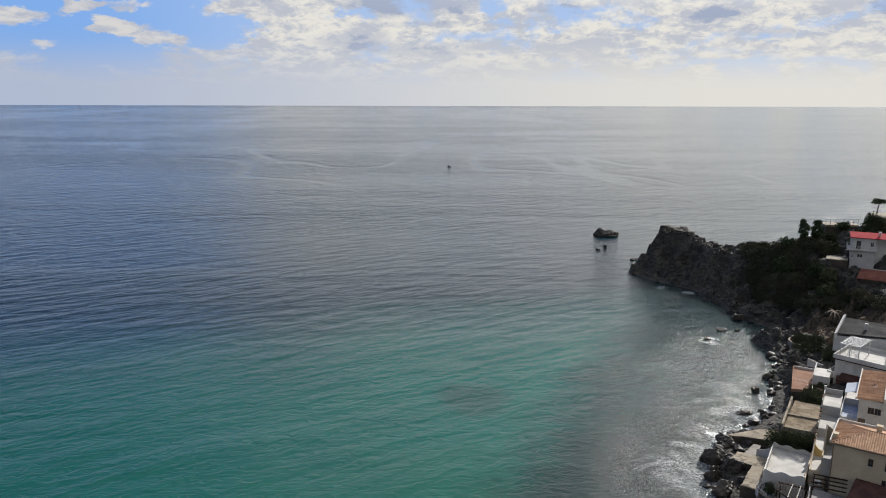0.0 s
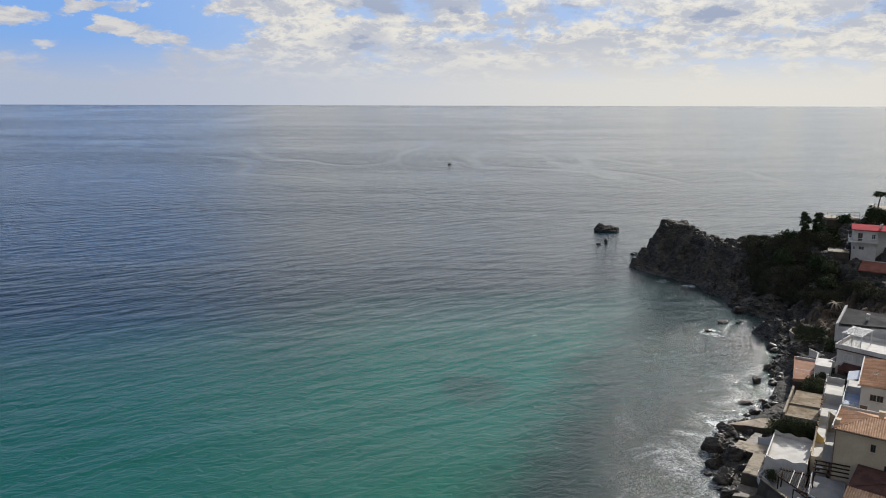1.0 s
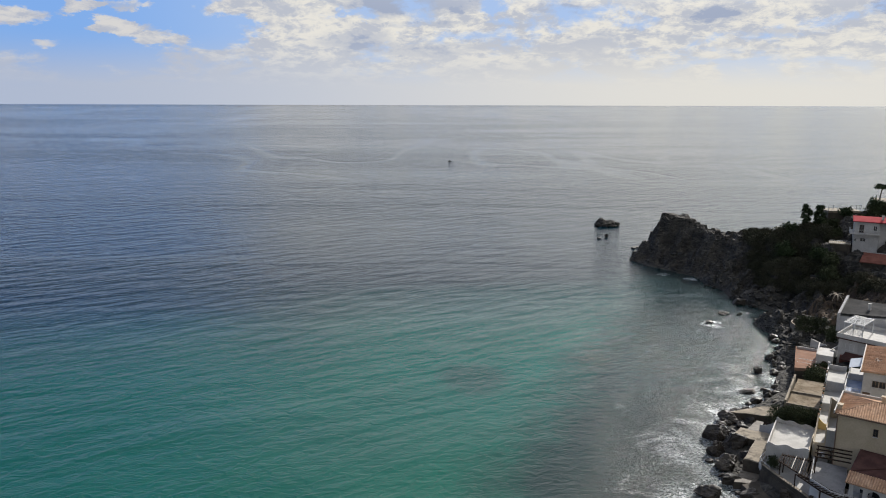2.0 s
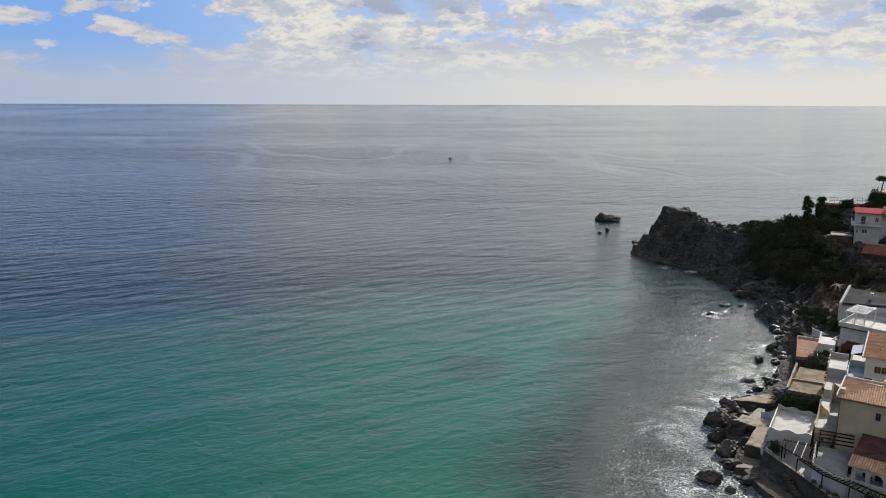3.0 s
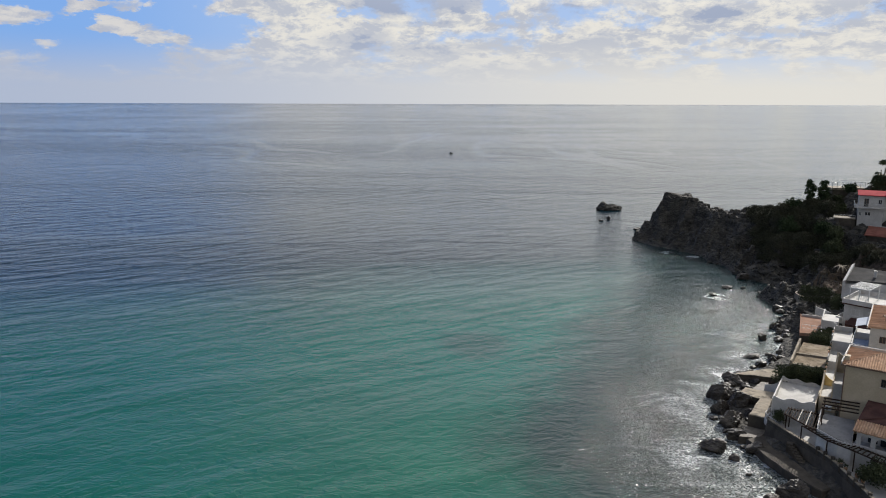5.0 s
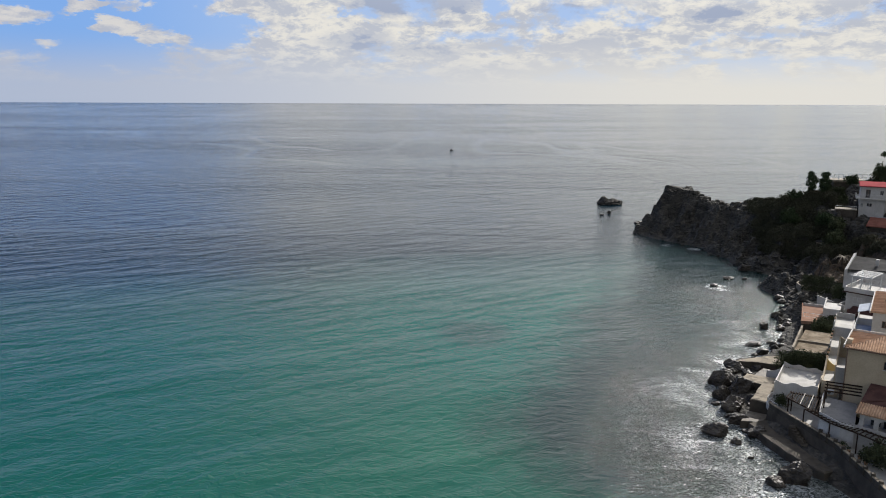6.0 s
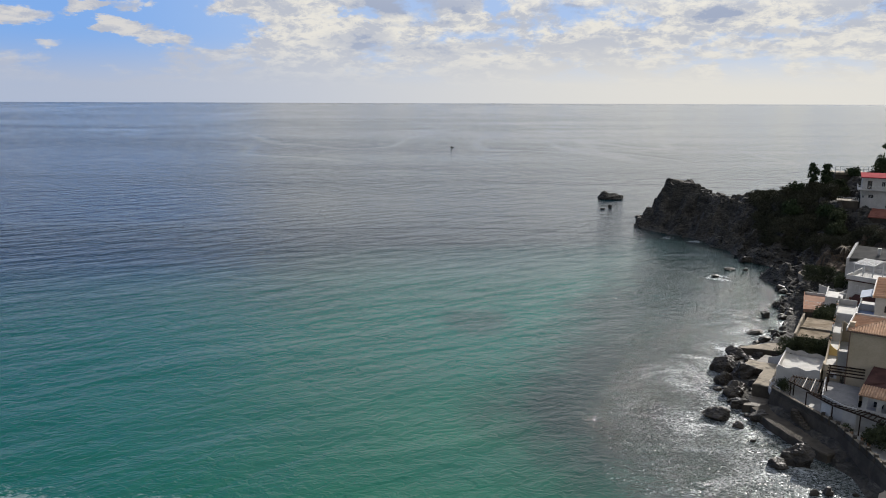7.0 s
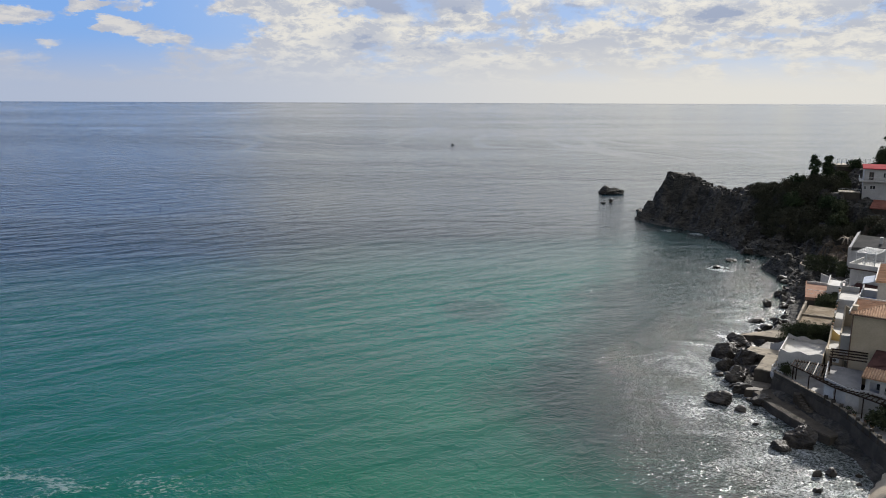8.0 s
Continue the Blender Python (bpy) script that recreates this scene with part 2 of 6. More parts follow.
    swell = n.noise(crests(34, (0.030, 0.105)), 1.0, 2.0, 0.5, 0.4)
    chop = n.noise(crests(28, (0.50, 0.74), (9, 2, 0)), 1.0, 3.0, 0.6, 0.6)
    ripple = n.noise(crests(-30, (2.9, 3.6), (1, 7, 0)), 1.0, 1.5, 0.5, 0.6)
    # long calm slicks lie over the open water, and a breeze far out
    calm = n.ramp(slick, 0.38, 0.62, 0.5, 1.25)
    drift = n.math("ABSOLUTE", n.math("SUBTRACT", n.noise(n.scaled(pos, loc=(0.6, 2.4, 0), scale=(0.0050, 0.0030, 0.0)), 1.0, 1.5, 0.5, 0.6), 0.5))
    calm = n.math("MULTIPLY", calm, n.math("SUBTRACT", 1.0, n.math("MULTIPLY", n.ramp(drift, 0.006, 0.022, 0.6, 0.0), n.math("MULTIPLY", n.ramp(y, 420.0, 520.0), n.ramp(y, 1000.0, 1300.0, 1.0, 0.0)))))
    glassy = n.noise(n.scaled(pos, loc=(1.7, 0.2, 0), scale=(0.0032, 0.0006, 0.0)), 1.0, 3.0, 0.5, 0.3)
    calm = n.math("MULTIPLY", calm, n.math("SUBTRACT", 1.0, n.math("MULTIPLY", n.ramp(y, 700.0, 1500.0), n.ramp(glassy, 0.50, 0.60, 0.0, 0.6))))
    ruffle = n.ramp(n.math("ADD", y, n.math("MULTIPLY", n.math("SUBTRACT", wander, 0.5), 80.0)), 140.0, 225.0, 1.0, 0.85)
    # the water ruffles up away from the lee of the headland
    lee = n.ramp(n.math("ADD", x, n.math("MULTIPLY", y, -0.25)), -280.0, 260.0, 1.6, 0.6)
    ruffle = n.math("MULTIPLY", ruffle, lee)
    wave = n.math("MULTIPLY", n.noise(crests(32, (0.10, 0.26), (4, 8, 0)), 1.0, 1.0, 0.5, 0.4), n.math("MULTIPLY", lee, n.ramp(y, 90.0, 190.0, 0.15, 0.75)))
    small = n.math("ADD", n.math("MULTIPLY", chop, n.ramp(y, 70.0, 150.0, 0.17, 0.27)), n.math("MULTIPLY", ripple, n.math("ADD", n.ramp(y, 120.0, 150.0, 0.055, 0.08), n.math("MULTIPLY", surf, 0.20))))
    damp = n.math("MAXIMUM", n.ramp(shore, 4.0, 29.0, 0.2, 1.0), n.ramp(y, 130.0, 175.0, 0.0, 0.6))
    h = n.math("ADD", n.math("ADD", n.math("MULTIPLY", swell, n.math("MULTIPLY", damp, 0.9)), n.math("MULTIPLY", wave, damp)), n.math("MULTIPLY", small, ruffle))
    h = n.math("MULTIPLY", h, n.math("MULTIPLY", calm, n.ramp(y, 3300.0, 4400.0, 1.0, 1.9)))
    b = n.add("ShaderNodeBump")
    b.inputs["Distance"].default_value = 1.0
    b.inputs["Strength"].default_value = 1.0
    n.link(h, b.inputs["Height"])
    n.link(b.outputs[0], p.inputs["Normal"])
    n.link(p.outputs[0], n.add("ShaderNodeOutputMaterial").inputs[0])
    return m


SEA = sea_material()
ROCK = material("dark_shore_rock", (0.031, 0.031, 0.028), (0.074, 0.067, 0.056), 0.88, 0.35, 3.0, 0.06, stain=(0.030, 0.031, 0.026), bands=0.75)
WETROCK = material("wet_boulder_rock", (0.025, 0.021, 0.017), (0.054, 0.045, 0.035), 0.42, 0.5, 4.0, 0.03, stain=(0.018, 0.016, 0.014), bands=0.14)
CONCRETE = material("old_concrete", (0.245, 0.205, 0.15), (0.335, 0.285, 0.21), 0.85, 0.45, 5.0, 0.012, stain=(0.12, 0.10, 0.072), stain_at=(0.48, 0.66))
WETCONCRETE = material("wet_brown_concrete", (0.125, 0.105, 0.082), (0.185, 0.16, 0.125), 0.6, 0.5, 5.0, 0.02, stain=(0.07, 0.06, 0.045), stain_at=(0.48, 0.66))
# damp concrete, its colour lowered further to carry the shade on sea wall and slab sides
DARKWALL = material("damp_shaded_wall_concrete", (0.052, 0.044, 0.034), (0.092, 0.078, 0.060), 0.85, 0.5, 5.0, 0.02, stain=(0.045, 0.040, 0.034))
WHITE = material("white_wall_paint", (0.47, 0.45, 0.42), (0.56, 0.54, 0.505), 0.75, 0.5, 5.0, 0.004, stain=(0.37, 0.355, 0.33), stain_at=(0.54, 0.72))
WHITEFLOOR = material("white_terrace_floor", (0.37, 0.355, 0.325), (0.47, 0.455, 0.42), 0.7, 0.5, 5.0, 0.003, stain=(0.34, 0.33, 0.31), stain_at=(0.54, 0.72))
CREAM = material("cream_wall_render", (0.46, 0.378, 0.262), (0.52, 0.434, 0.31), 0.8, 0.4, 6.0, 0.005, stain=(0.44, 0.38, 0.30), stain_at=(0.58, 0.78))
YELLOW = material("ochre_wall_paint", (0.56, 0.42, 0.17), (0.62, 0.49, 0.23), 0.8, 0.6, 6.0, 0.005)
TILE = material("terracotta_roof_tile", (0.43, 0.265, 0.165), (0.54, 0.355, 0.235), 0.95, 0.7, 8.0, 0.01, stain=(0.26, 0.17, 0.11), vary=0.16)
REDTILE = material("faded_red_roof_tile", (0.19, 0.075, 0.055), (0.26, 0.11, 0.08), 0.95, 0.7, 8.0, 0.01, stain=(0.12, 0.07, 0.05))
# terrace floor whose grey stands for the shade of the cream house
SHADEFLOOR = material("shade_grey_terrace_floor", (0.23, 0.225, 0.22), (0.30, 0.292, 0.28), 0.8, 0.6, 5.0, 0.004, stain=(0.17, 0.16, 0.15))
DARKTILE = material("dark_red_roof_tile", (0.062, 0.033, 0.029), (0.095, 0.050, 0.043), 0.96, 0.8, 8.0, 0.01, stain=(0.12, 0.055, 0.045), vary=0.14)
REDROOF = material("red_roof_paint", (0.31, 0.038, 0.044), (0.38, 0.056, 0.062), 0.95, 0.6, 6.0, 0.01)
TERRA = material("terracotta_floor_tile", (0.27, 0.155, 0.105), (0.35, 0.21, 0.148), 0.93, 0.5, 5.0, 0.006, stain=(0.24, 0.17, 0.13), stain_at=(0.50, 0.68))
GREYROOF = material("grey_roof_felt", (0.045, 0.045, 0.044), (0.070, 0.068, 0.066), 0.97, 0.4, 6.0, 0.006)
TIMBER = material("dark_brown_timber", (0.030, 0.020, 0.015), (0.050, 0.034, 0.025), 0.95, 1.2, 9.0, 0.006)
PALETIMBER = material("sun_bleached_timber", (0.40, 0.36, 0.30), (0.50, 0.46, 0.40), 0.75, 1.2, 9.0, 0.006)
IRON = material("weathered_iron", (0.06, 0.055, 0.05), (0.10, 0.09, 0.08), 0.55, 1.5, 9.0, 0.003, metal=0.6)
GLASS = material("dark_window_glass", (0.02, 0.024, 0.028), (0.03, 0.034, 0.04), 0.12, 0.6, 2.0, 0.0)
SHUTTER = material("brown_shutter_paint", (0.14, 0.09, 0.065), (0.19, 0.125, 0.09), 0.7, 1.0, 8.0, 0.004)
SOIL = material("dry_garden_soil", (0.20, 0.155, 0.105), (0.31, 0.255, 0.185), 0.95, 0.5, 5.0, 0.05, stain=(0.11, 0.09, 0.06), stain_at=(0.50, 0.70))
SAND = material("pale_beach_sand", (0.42, 0.35, 0.255), (0.50, 0.43, 0.33), 0.95, 0.3, 6.0, 0.02)
LEAF = material("dark_green_leaf", (0.044, 0.054, 0.028), (0.072, 0.082, 0.042), 0.95, 0.5, 3.0, 0.0, vary=0.35)
PINE = material("pine_needle_green", (0.030, 0.046, 0.022), (0.050, 0.070, 0.032), 0.95, 0.6, 3.0, 0.0, vary=0.3)
SCRUB = material("coastal_scrub_leaf", (0.045, 0.048, 0.029), (0.080, 0.076, 0.050), 0.95, 0.15, 2.0, 0.0, vary=0.35)
BARK = material("grey_brown_bark", (0.07, 0.055, 0.042), (0.11, 0.088, 0.068), 0.9, 2.0, 9.0, 0.02)
BLUECLOTH = material("blue_terrace_paint", (0.23, 0.29, 0.42), (0.33, 0.39, 0.52), 0.7, 0.7, 5.0, 0.004)
BRICKRED = material("brick_red_render", (0.20, 0.085, 0.065), (0.26, 0.115, 0.085), 0.85, 0.7, 6.0, 0.006)
CANOPY = material("pale_blue_canvas", (0.46, 0.50, 0.56), (0.54, 0.58, 0.63), 0.85, 0.8, 6.0, 0.004)
DRYPALM = material("dry_palm_frond", (0.24, 0.20, 0.15), (0.32, 0.27, 0.20), 0.9, 0.8, 5.0, 0.0, vary=0.2)
AGAVE = material("pale_agave_leaf", (0.30, 0.34, 0.25), (0.42, 0.45, 0.33), 0.7, 1.0, 5.0, 0.0)
WHITEPAINT = material("white_painted_metal", (0.56, 0.56, 0.545), (0.64, 0.64, 0.62), 0.5, 1.0, 6.0, 0.002)

BARESOIL = material("bare_brown_slope_soil", (0.10, 0.075, 0.055), (0.16, 0.125, 0.092), 0.95, 0.5, 4.0, 0.05, stain=(0.05, 0.045, 0.03), stain_at=(0.50, 0.62))


# ---------------------------------------------------------------- building helpers
def as_mesh(bm, name, smooth=False):
    bmesh.ops.recalc_face_normals(bm, faces=bm.faces)
    me = bpy.data.meshes.new(name)
    bm.to_mesh(me)
    bm.free()
    if smooth:
        for f in me.polygons:
            f.use_smooth = True
    return me


def thing(name, m, label, category, group="", kind=""):
    ob = new(name)
    ob.matrix_world = m
    ob.empty_display_size = 0.3
    return tagged(ob, label, category, group, kind)


def part(name, bm, mat, parent, label="", smooth=False):
    me = bm if isinstance(bm, bpy.types.Mesh) else as_mesh(bm, name, smooth)
    if not me.materials:
        me.materials.append(mat)
    ob = new(name, me)
    ob.parent = parent
    return tagged(ob, label)


def solid(name, bm, mat, m, label, category, group="", kind="", smooth=False):
    me = bm if isinstance(bm, bpy.types.Mesh) else as_mesh(bm, name, smooth)
    if not me.materials:
        me.materials.append(mat)
    ob = new(name, me)
    ob.matrix_world = m
    return tagged(ob, label, category, group, kind)


def box(bm, x0, x1, y0, y1, z0, z1, soft=0.0):
    """An upright block; soft: the width of its worn edges."""
    v = [bm.verts.new((x, y, z)) for x in (x0, x1) for y in (y0, y1) for z in (z0, z1)]
    faces = [bm.faces.new([v[i] for i in q]) for q in ((0, 1, 3, 2), (4, 6, 7, 5), (0, 4, 5, 1), (2, 3, 7, 6), (0, 2, 6, 4), (1, 5, 7, 3))]
    if soft:
        bmesh.ops.bevel(bm, geom=list({e for f in faces for e in f.edges}), offset=soft, segments=1, affect="EDGES", clamp_overlap=True)
    return bm


def block(*a, soft=0.02):
    return box(bmesh.new(), *a, soft=soft)


def prism(bm, pts, z0, z1):
    """A plan outline drawn up from z0 to z1; each may be a number or one for each corner."""
    lo = z0 if isinstance(z0, (list, tuple)) else [z0] * len(pts)
    hi = z1 if isinstance(z1, (list, tuple)) else [z1] * len(pts)
    a = [bm.verts.new((x, y, z)) for (x, y), z in zip(pts, lo)]
    b = [bm.verts.new((x, y, z)) for (x, y), z in zip(pts, hi)]
    bm.faces.new(a[::-1])
    bm.faces.new(b)
    for i in range(len(pts)):
        j = (i + 1) % len(pts)
        bm.faces.new((a[i], a[j], b[j], b[i]))
    return bm


def beam(bm, p, q, w, h=None):
    """A bar of w x h from p to q."""
    p, q, h = Vector(p), Vector(q), h or w
    d = (q - p).normalized()
    side = d.cross(Vector((0, 0, 1)))
    side = side.normalized() if side.length > 1e-3 else Vector((1, 0, 0))
    up = side.cross(d)
    ends = []
    for o in (p, q):
        ends.append([bm.verts.new(o + side * (w / 2 * s) + up * (h / 2 * u)) for s, u in ((-1, -1), (1, -1), (1, 1), (-1, 1))])
    a, b = ends
    bm.faces.new(a[::-1])
    bm.faces.new(b)
    for i in range(4):
        bm.faces.new((a[i], a[(i + 1) % 4], b[(i + 1) % 4], b[i]))
    return bm


def tube(bm, pts, radii, sides=6):
    """A round limb through points."""
    rings = []
    for i, p in enumerate(pts):
        p = Vector(p)
        d = (Vector(pts[min(i + 1, len(pts) - 1)]) - Vector(pts[max(i - 1, 0)])).normalized()
        u = d.orthogonal().normalized()
        w = d.cross(u)
        rings.append([bm.verts.new(p + (u * math.cos(k * math.tau / sides) + w * math.sin(k * math.tau / sides)) * radii[i]) for k in range(sides)])
    for a, b in zip(rings, rings[1:]):
        for k in range(sides):
            bm.faces.new((a[k], a[(k + 1) % sides], b[(k + 1) % sides], b[k]))
    bm.faces.new(rings[0][::-1])
    bm.faces.new(rings[-1])
    return bm


def strip_wall(bm, line, width, z0, z1, batter=0.0):
    """A wall along a plan line, with its left face on the line's left; z1 a number or one for each point."""
    n = len(line)
    hi = z1 if isinstance(z1, (list, tuple)) else [z1] * n
    rows = []
    for i, (x, y) in enumerate(line):
        a, b = Vector(line[max(i - 1, 0)]), Vector(line[min(i + 1, n - 1)])
        d = (b - a).normalized()
        s = Vector((-d.y, d.x))
        o = Vector((x, y))
        lo, l, r = o + s * (width / 2 + batter), o + s * width / 2, o - s * width / 2
        rows.append([bm.verts.new((lo.x, lo.y, z0)), bm.verts.new((l.x, l.y, hi[i])), bm.verts.new((r.x, r.y, hi[i])), bm.verts.new((r.x, r.y, z0))])
    for a, b in zip(rows, rows[1:]):
        for k in range(4):
            bm.faces.new((a[k], a[(k + 1) % 4], b[(k + 1) % 4], b[k]))
    bm.faces.new(rows[0])
    bm.faces.new(rows[-1][::-1])
    return bm


def at(x, y, az, z=0.0):
    """A plan of its own: +x along the wall to the right, +y away from the bay, turned az degrees right of north."""
    return pose(x, y, z, 0, 0, -az)


V = at(50, 87, 31)  # the common plan of the village terraces


# ---------------------------------------------------------------- sea and land
COAST = [(52, -120), (47, 0), (43.0, 50), (40.4, 64), (43.0, 68), (44.0, 73), (43.0, 76.5), (41.8, 80), (40.8, 84), (40.2, 88), (40.0, 92), (40.0, 97), (41.0, 101), (43.0, 106),
         (47.5, 112.5), (53, 117), (57.5, 121), (60.5, 127), (63.2, 132), (66, 141), (71.0, 147.5), (72.0, 154), (71.2, 163), (76, 167.5), (80, 173), (76.5, 177.5), (74.2, 185), (75.4, 193),
         (73.0, 199), (73.3, 207.5), (68.8, 214.5), (63.6, 221), (60.6, 228), (59.6, 231), (62.5, 237), (70, 243.5), (79, 238), (88, 226), (97, 214), (108, 208), (122, 212), (140, 222), (260, 260)]
COAST_CLOSE = COAST + [(260, -120)]
# spot heights: x, y, z and the reach of each
HEADLAND = [(63.5, 235.5, 1.8, 3), (66, 236, 4.4, 2.5), (68.8, 236.3, 9.0, 3), (70.6, 235.5, 13.4, 3), (72.8, 233.0, 13.2, 4), (75.4, 229.8, 13.0, 3.5), (70.0, 231.5, 12.0, 2.5), (78.2, 226.6, 11.8, 3), (80.6, 222.6, 11.4, 4),
            (84, 215, 11.7, 5), (87, 209, 12.2, 5), (91.6, 201, 12.4, 5), (94, 196.5, 14.8, 4), (98.5, 196, 16.0, 3.5), (102, 196, 16.4, 3.5), (99, 187, 14.6, 4), (107, 187, 15.2, 5), (113, 192, 17.5, 4), (120, 198, 21.0, 5), (126, 190, 22, 8), (150, 200, 30, 20),
            (70.5, 226.5, 6.0, 2.5), (75, 219.5, 5.2, 3), (79, 207, 4.6, 3.5), (63.2, 227.5, 1.5, 2.5), (66.8, 221, 1.6, 2.5), (71, 214.5, 1.8, 2.5), (75.2, 206.5, 2.0, 2.5)]
SLOPE = [(82, 196, 5.0, 5), (80, 186, 2.6, 4), (90, 186, 9.0, 5), (84, 176, 2.4, 5), (92, 174, 7.5, 6), (100, 175, 12.0, 4), (103, 179, 13.0, 4), (80, 165, 1.2, 5), (90, 160, 5.0, 6), (100, 160, 11, 7),
         (112, 165, 10.5, 8), (84, 148, 4.0, 6), (95, 140, 9, 8), (78, 152, 2.4, 5), (76, 142, 2.2, 5)]
VILLAGE = [(68, 132, 1.2, 5), (64, 118, 1.6, 6), (54, 108, 0.6, 6), (48, 96, 0.4, 6), (43, 96, 0.3, 4), (46, 106, 0.4, 5), (50, 84, 0.8, 6), (52, 72, 1.6, 6), (60, 95, 2.0, 9), (70, 115, 2.5, 9), (80, 128, 3.0, 8), (75, 90, 6, 14), (100, 110, 14, 18),
           (62, 60, 3, 12), (80, 20, 8, 40), (140, 120, 28, 30), (150, 20, 25, 50), (48.5, 66, 0.55, 4), (49, 58, 0.8, 6)]
HEIGHTS = HEADLAND + SLOPE + VILLAGE


# square-cut masses of the headland: x, y, half length, half width, turn, top
MASSES = [(73.2, 231.4, 3.5, 3.6, -30, 14.2), (76.0, 229.4, 2.8, 3.0, -34, 13.6), (68.9, 232.6, 2.3, 2.7, -20, 8.6), (77.8, 227.4, 3.3, 3.2, -34, 12.2), (66.0, 233.2, 1.9, 2.6, -20, 5.2), (63.4, 231.8, 2.4, 2.2, -10, 2.1), (72.4, 225.6, 3.0, 2.0, -50, 5.4), (81.0, 222.0, 2.8, 2.8, -40, 11.0),
          (77.6, 217.6, 3.0, 1.8, -55, 5.2), (70.0, 221.0, 2.4, 1.4, -50, 3.2), (75.6, 212.2, 2.8, 1.6, -60, 4.2)]


def shore_distance(x, y):
    """Metres from the coast line: plus on land, minus at sea (numpy arrays)."""
    best = np.full(x.shape, 1e9)
    for (ax, ay), (bx, by) in zip(COAST, COAST[1:]):
        dx, dy = bx - ax, by - ay
        k = np.clip(((x - ax) * dx + (y - ay) * dy) / (dx * dx + dy * dy), 0, 1)
        best = np.minimum(best, np.hypot(x - ax - k * dx, y - ay - k * dy))
    inside = np.zeros(x.shape, bool)
    m = len(COAST_CLOSE)
    for i in range(m):
        (ax, ay), (bx, by) = COAST_CLOSE[i], COAST_CLOSE[(i + 1) % m]
        if ay != by:
            inside ^= ((ay > y) != (by > y)) & (x < (bx - ax) * (y - ay) / (by - ay) + ax)
    return np.where(inside, best, -best)


def lattice(x, y, size, seed):
    """Smooth value noise on the plan, 0 to 1 (numpy arrays)."""
    rng = np.random.RandomState(seed)
    tab = rng.rand(256, 256)
    u, v = x / size + 1000.0, y / size + 1000.0
    i, j = np.floor(u).astype(int), np.floor(v).astype(int)
    f, g = u - i, v - j
    f, g = f * f * (3 - 2 * f), g * g * (3 - 2 * g)
    a, b, c, d = (tab[(i + p) % 256, (j + q) % 256] for p, q in ((0, 0), (1, 0), (0, 1), (1, 1)))
    return (a * (1 - f) + b * f) * (1 - g) + (c * (1 - f) + d * f) * g


def blocks(x, y, size, seed):
    """Broken rock: cells of random height and tilt (numpy arrays), about -1 to 1."""
    rng = np.random.RandomState(seed)
    jit, val = rng.rand(64, 64, 2), rng.rand(64, 64, 3) - 0.5
    u, v = x / size, y / size
    i, j = np.floor(u).astype(int), np.floor(v).astype(int)
    best, out = np.full(x.shape, 1e9), np.zeros(x.shape)
    for di in (-1, 0, 1):
        for dj in (-1, 0, 1):
            a, b = (i + di) % 64, (j + dj) % 64
            du, dv = u - (i + di + jit[a, b, 0]), v - (j + dj + jit[a, b, 1])
            d = du * du + dv * dv
            near = d < best
            best = np.where(near, d, best)
            out = np.where(near, val[a, b, 0] + val[a, b, 1] * du * 0.9 + val[a, b, 2] * dv * 0.9, out)
    return out * 2


def land_height(x, y):
    d = shore_distance(x, y)
    top, wsum = np.zeros(x.shape), np.zeros(x.shape)
    for hx, hy, hz, r in HEIGHTS:
        w = 1.0 / (((x - hx) ** 2 + (y - hy) ** 2) / (r * r) + 0.05) ** 2
        top += w * hz
        wsum += w
    top /= wsum
    wild = np.maximum(np.clip((y - 138) / 14, 0.0, 1.0), 0.45 * np.clip((y - 104) / 8, 0.0, 1.0))  # bare rock north of the houses
    bluff = np.where((y > 195) & (x < 95), 3.0, 4.0)  # how steeply the shore climbs
    rise = 1 - np.exp(-np.clip(d, 0, None) / bluff)
    rough = (lattice(x, y, 6.0, 1) - 0.5) * 1.6 + (lattice(x + y * 0.4, y - x * 0.3, 2.4, 2) - 0.5) * 0.8 + (lattice(x, y, 1.1, 3) - 0.5) * 0.35
    slant = x * 0.8 + y * 0.6, (y * 0.8 - x * 0.6) * 1.8
    rough = rough + blocks(*slant, 5.0, 5) * 1.15 + blocks(*slant, 2.2, 6) * 0.5 + blocks(*slant, 1.1, 7) * 0.16
    h = top * rise + np.clip(d / 2.5, 0, 1) * (0.10 + 0.90 * wild) * rough * np.clip(top / 5.0, 0.35, 1.0)
    for mx, my, hl, hw, turn, top_z in MASSES:
        c, sn = math.cos(radians(turn)), math.sin(radians(turn))
        du, dv = x - mx, y - my
        wob = (lattice(x, y, 2.1, 21) - 0.5) * 1.5 + (lattice(x, y, 0.9, 22) - 0.5) * 0.35
        out = (((np.abs(du * c + dv * sn) / hl) ** 4 + (np.abs(dv * c - du * sn) / hw) ** 4) ** 0.25 - 1) * min(hl, hw) + wob
        side = top_z + blocks(x + 3.0, y, 2.6, 8) * 0.5 + blocks(x, y, 1.2, 9) * 0.12 - np.clip(out, -0.1, None) * (1.7 + 0.22 * top_z)
        h = np.where(d > 0.2, np.maximum(h, side), h)
    # hard beds stand out as ledges that dip gently to the sea
    bed = 1.25
    q = (h + 0.10 * x - 0.06 * y + (lattice(x, y, 9.0, 11) - 0.5) * 2.0) / bed
    step = q - np.floor(q)
    ledge = h + ((np.clip((step - 0.45) / 0.5, 0, 1) - step) * bed) * 0.8
    h = h + (ledge - h) * wild * np.clip(d / 2.0, 0, 1)
    h = np.where(d > 0, np.maximum(h, 0.12 + 0.05 * d.clip(0, 6)), np.maximum(d * 0.6, -4.0))
    return h


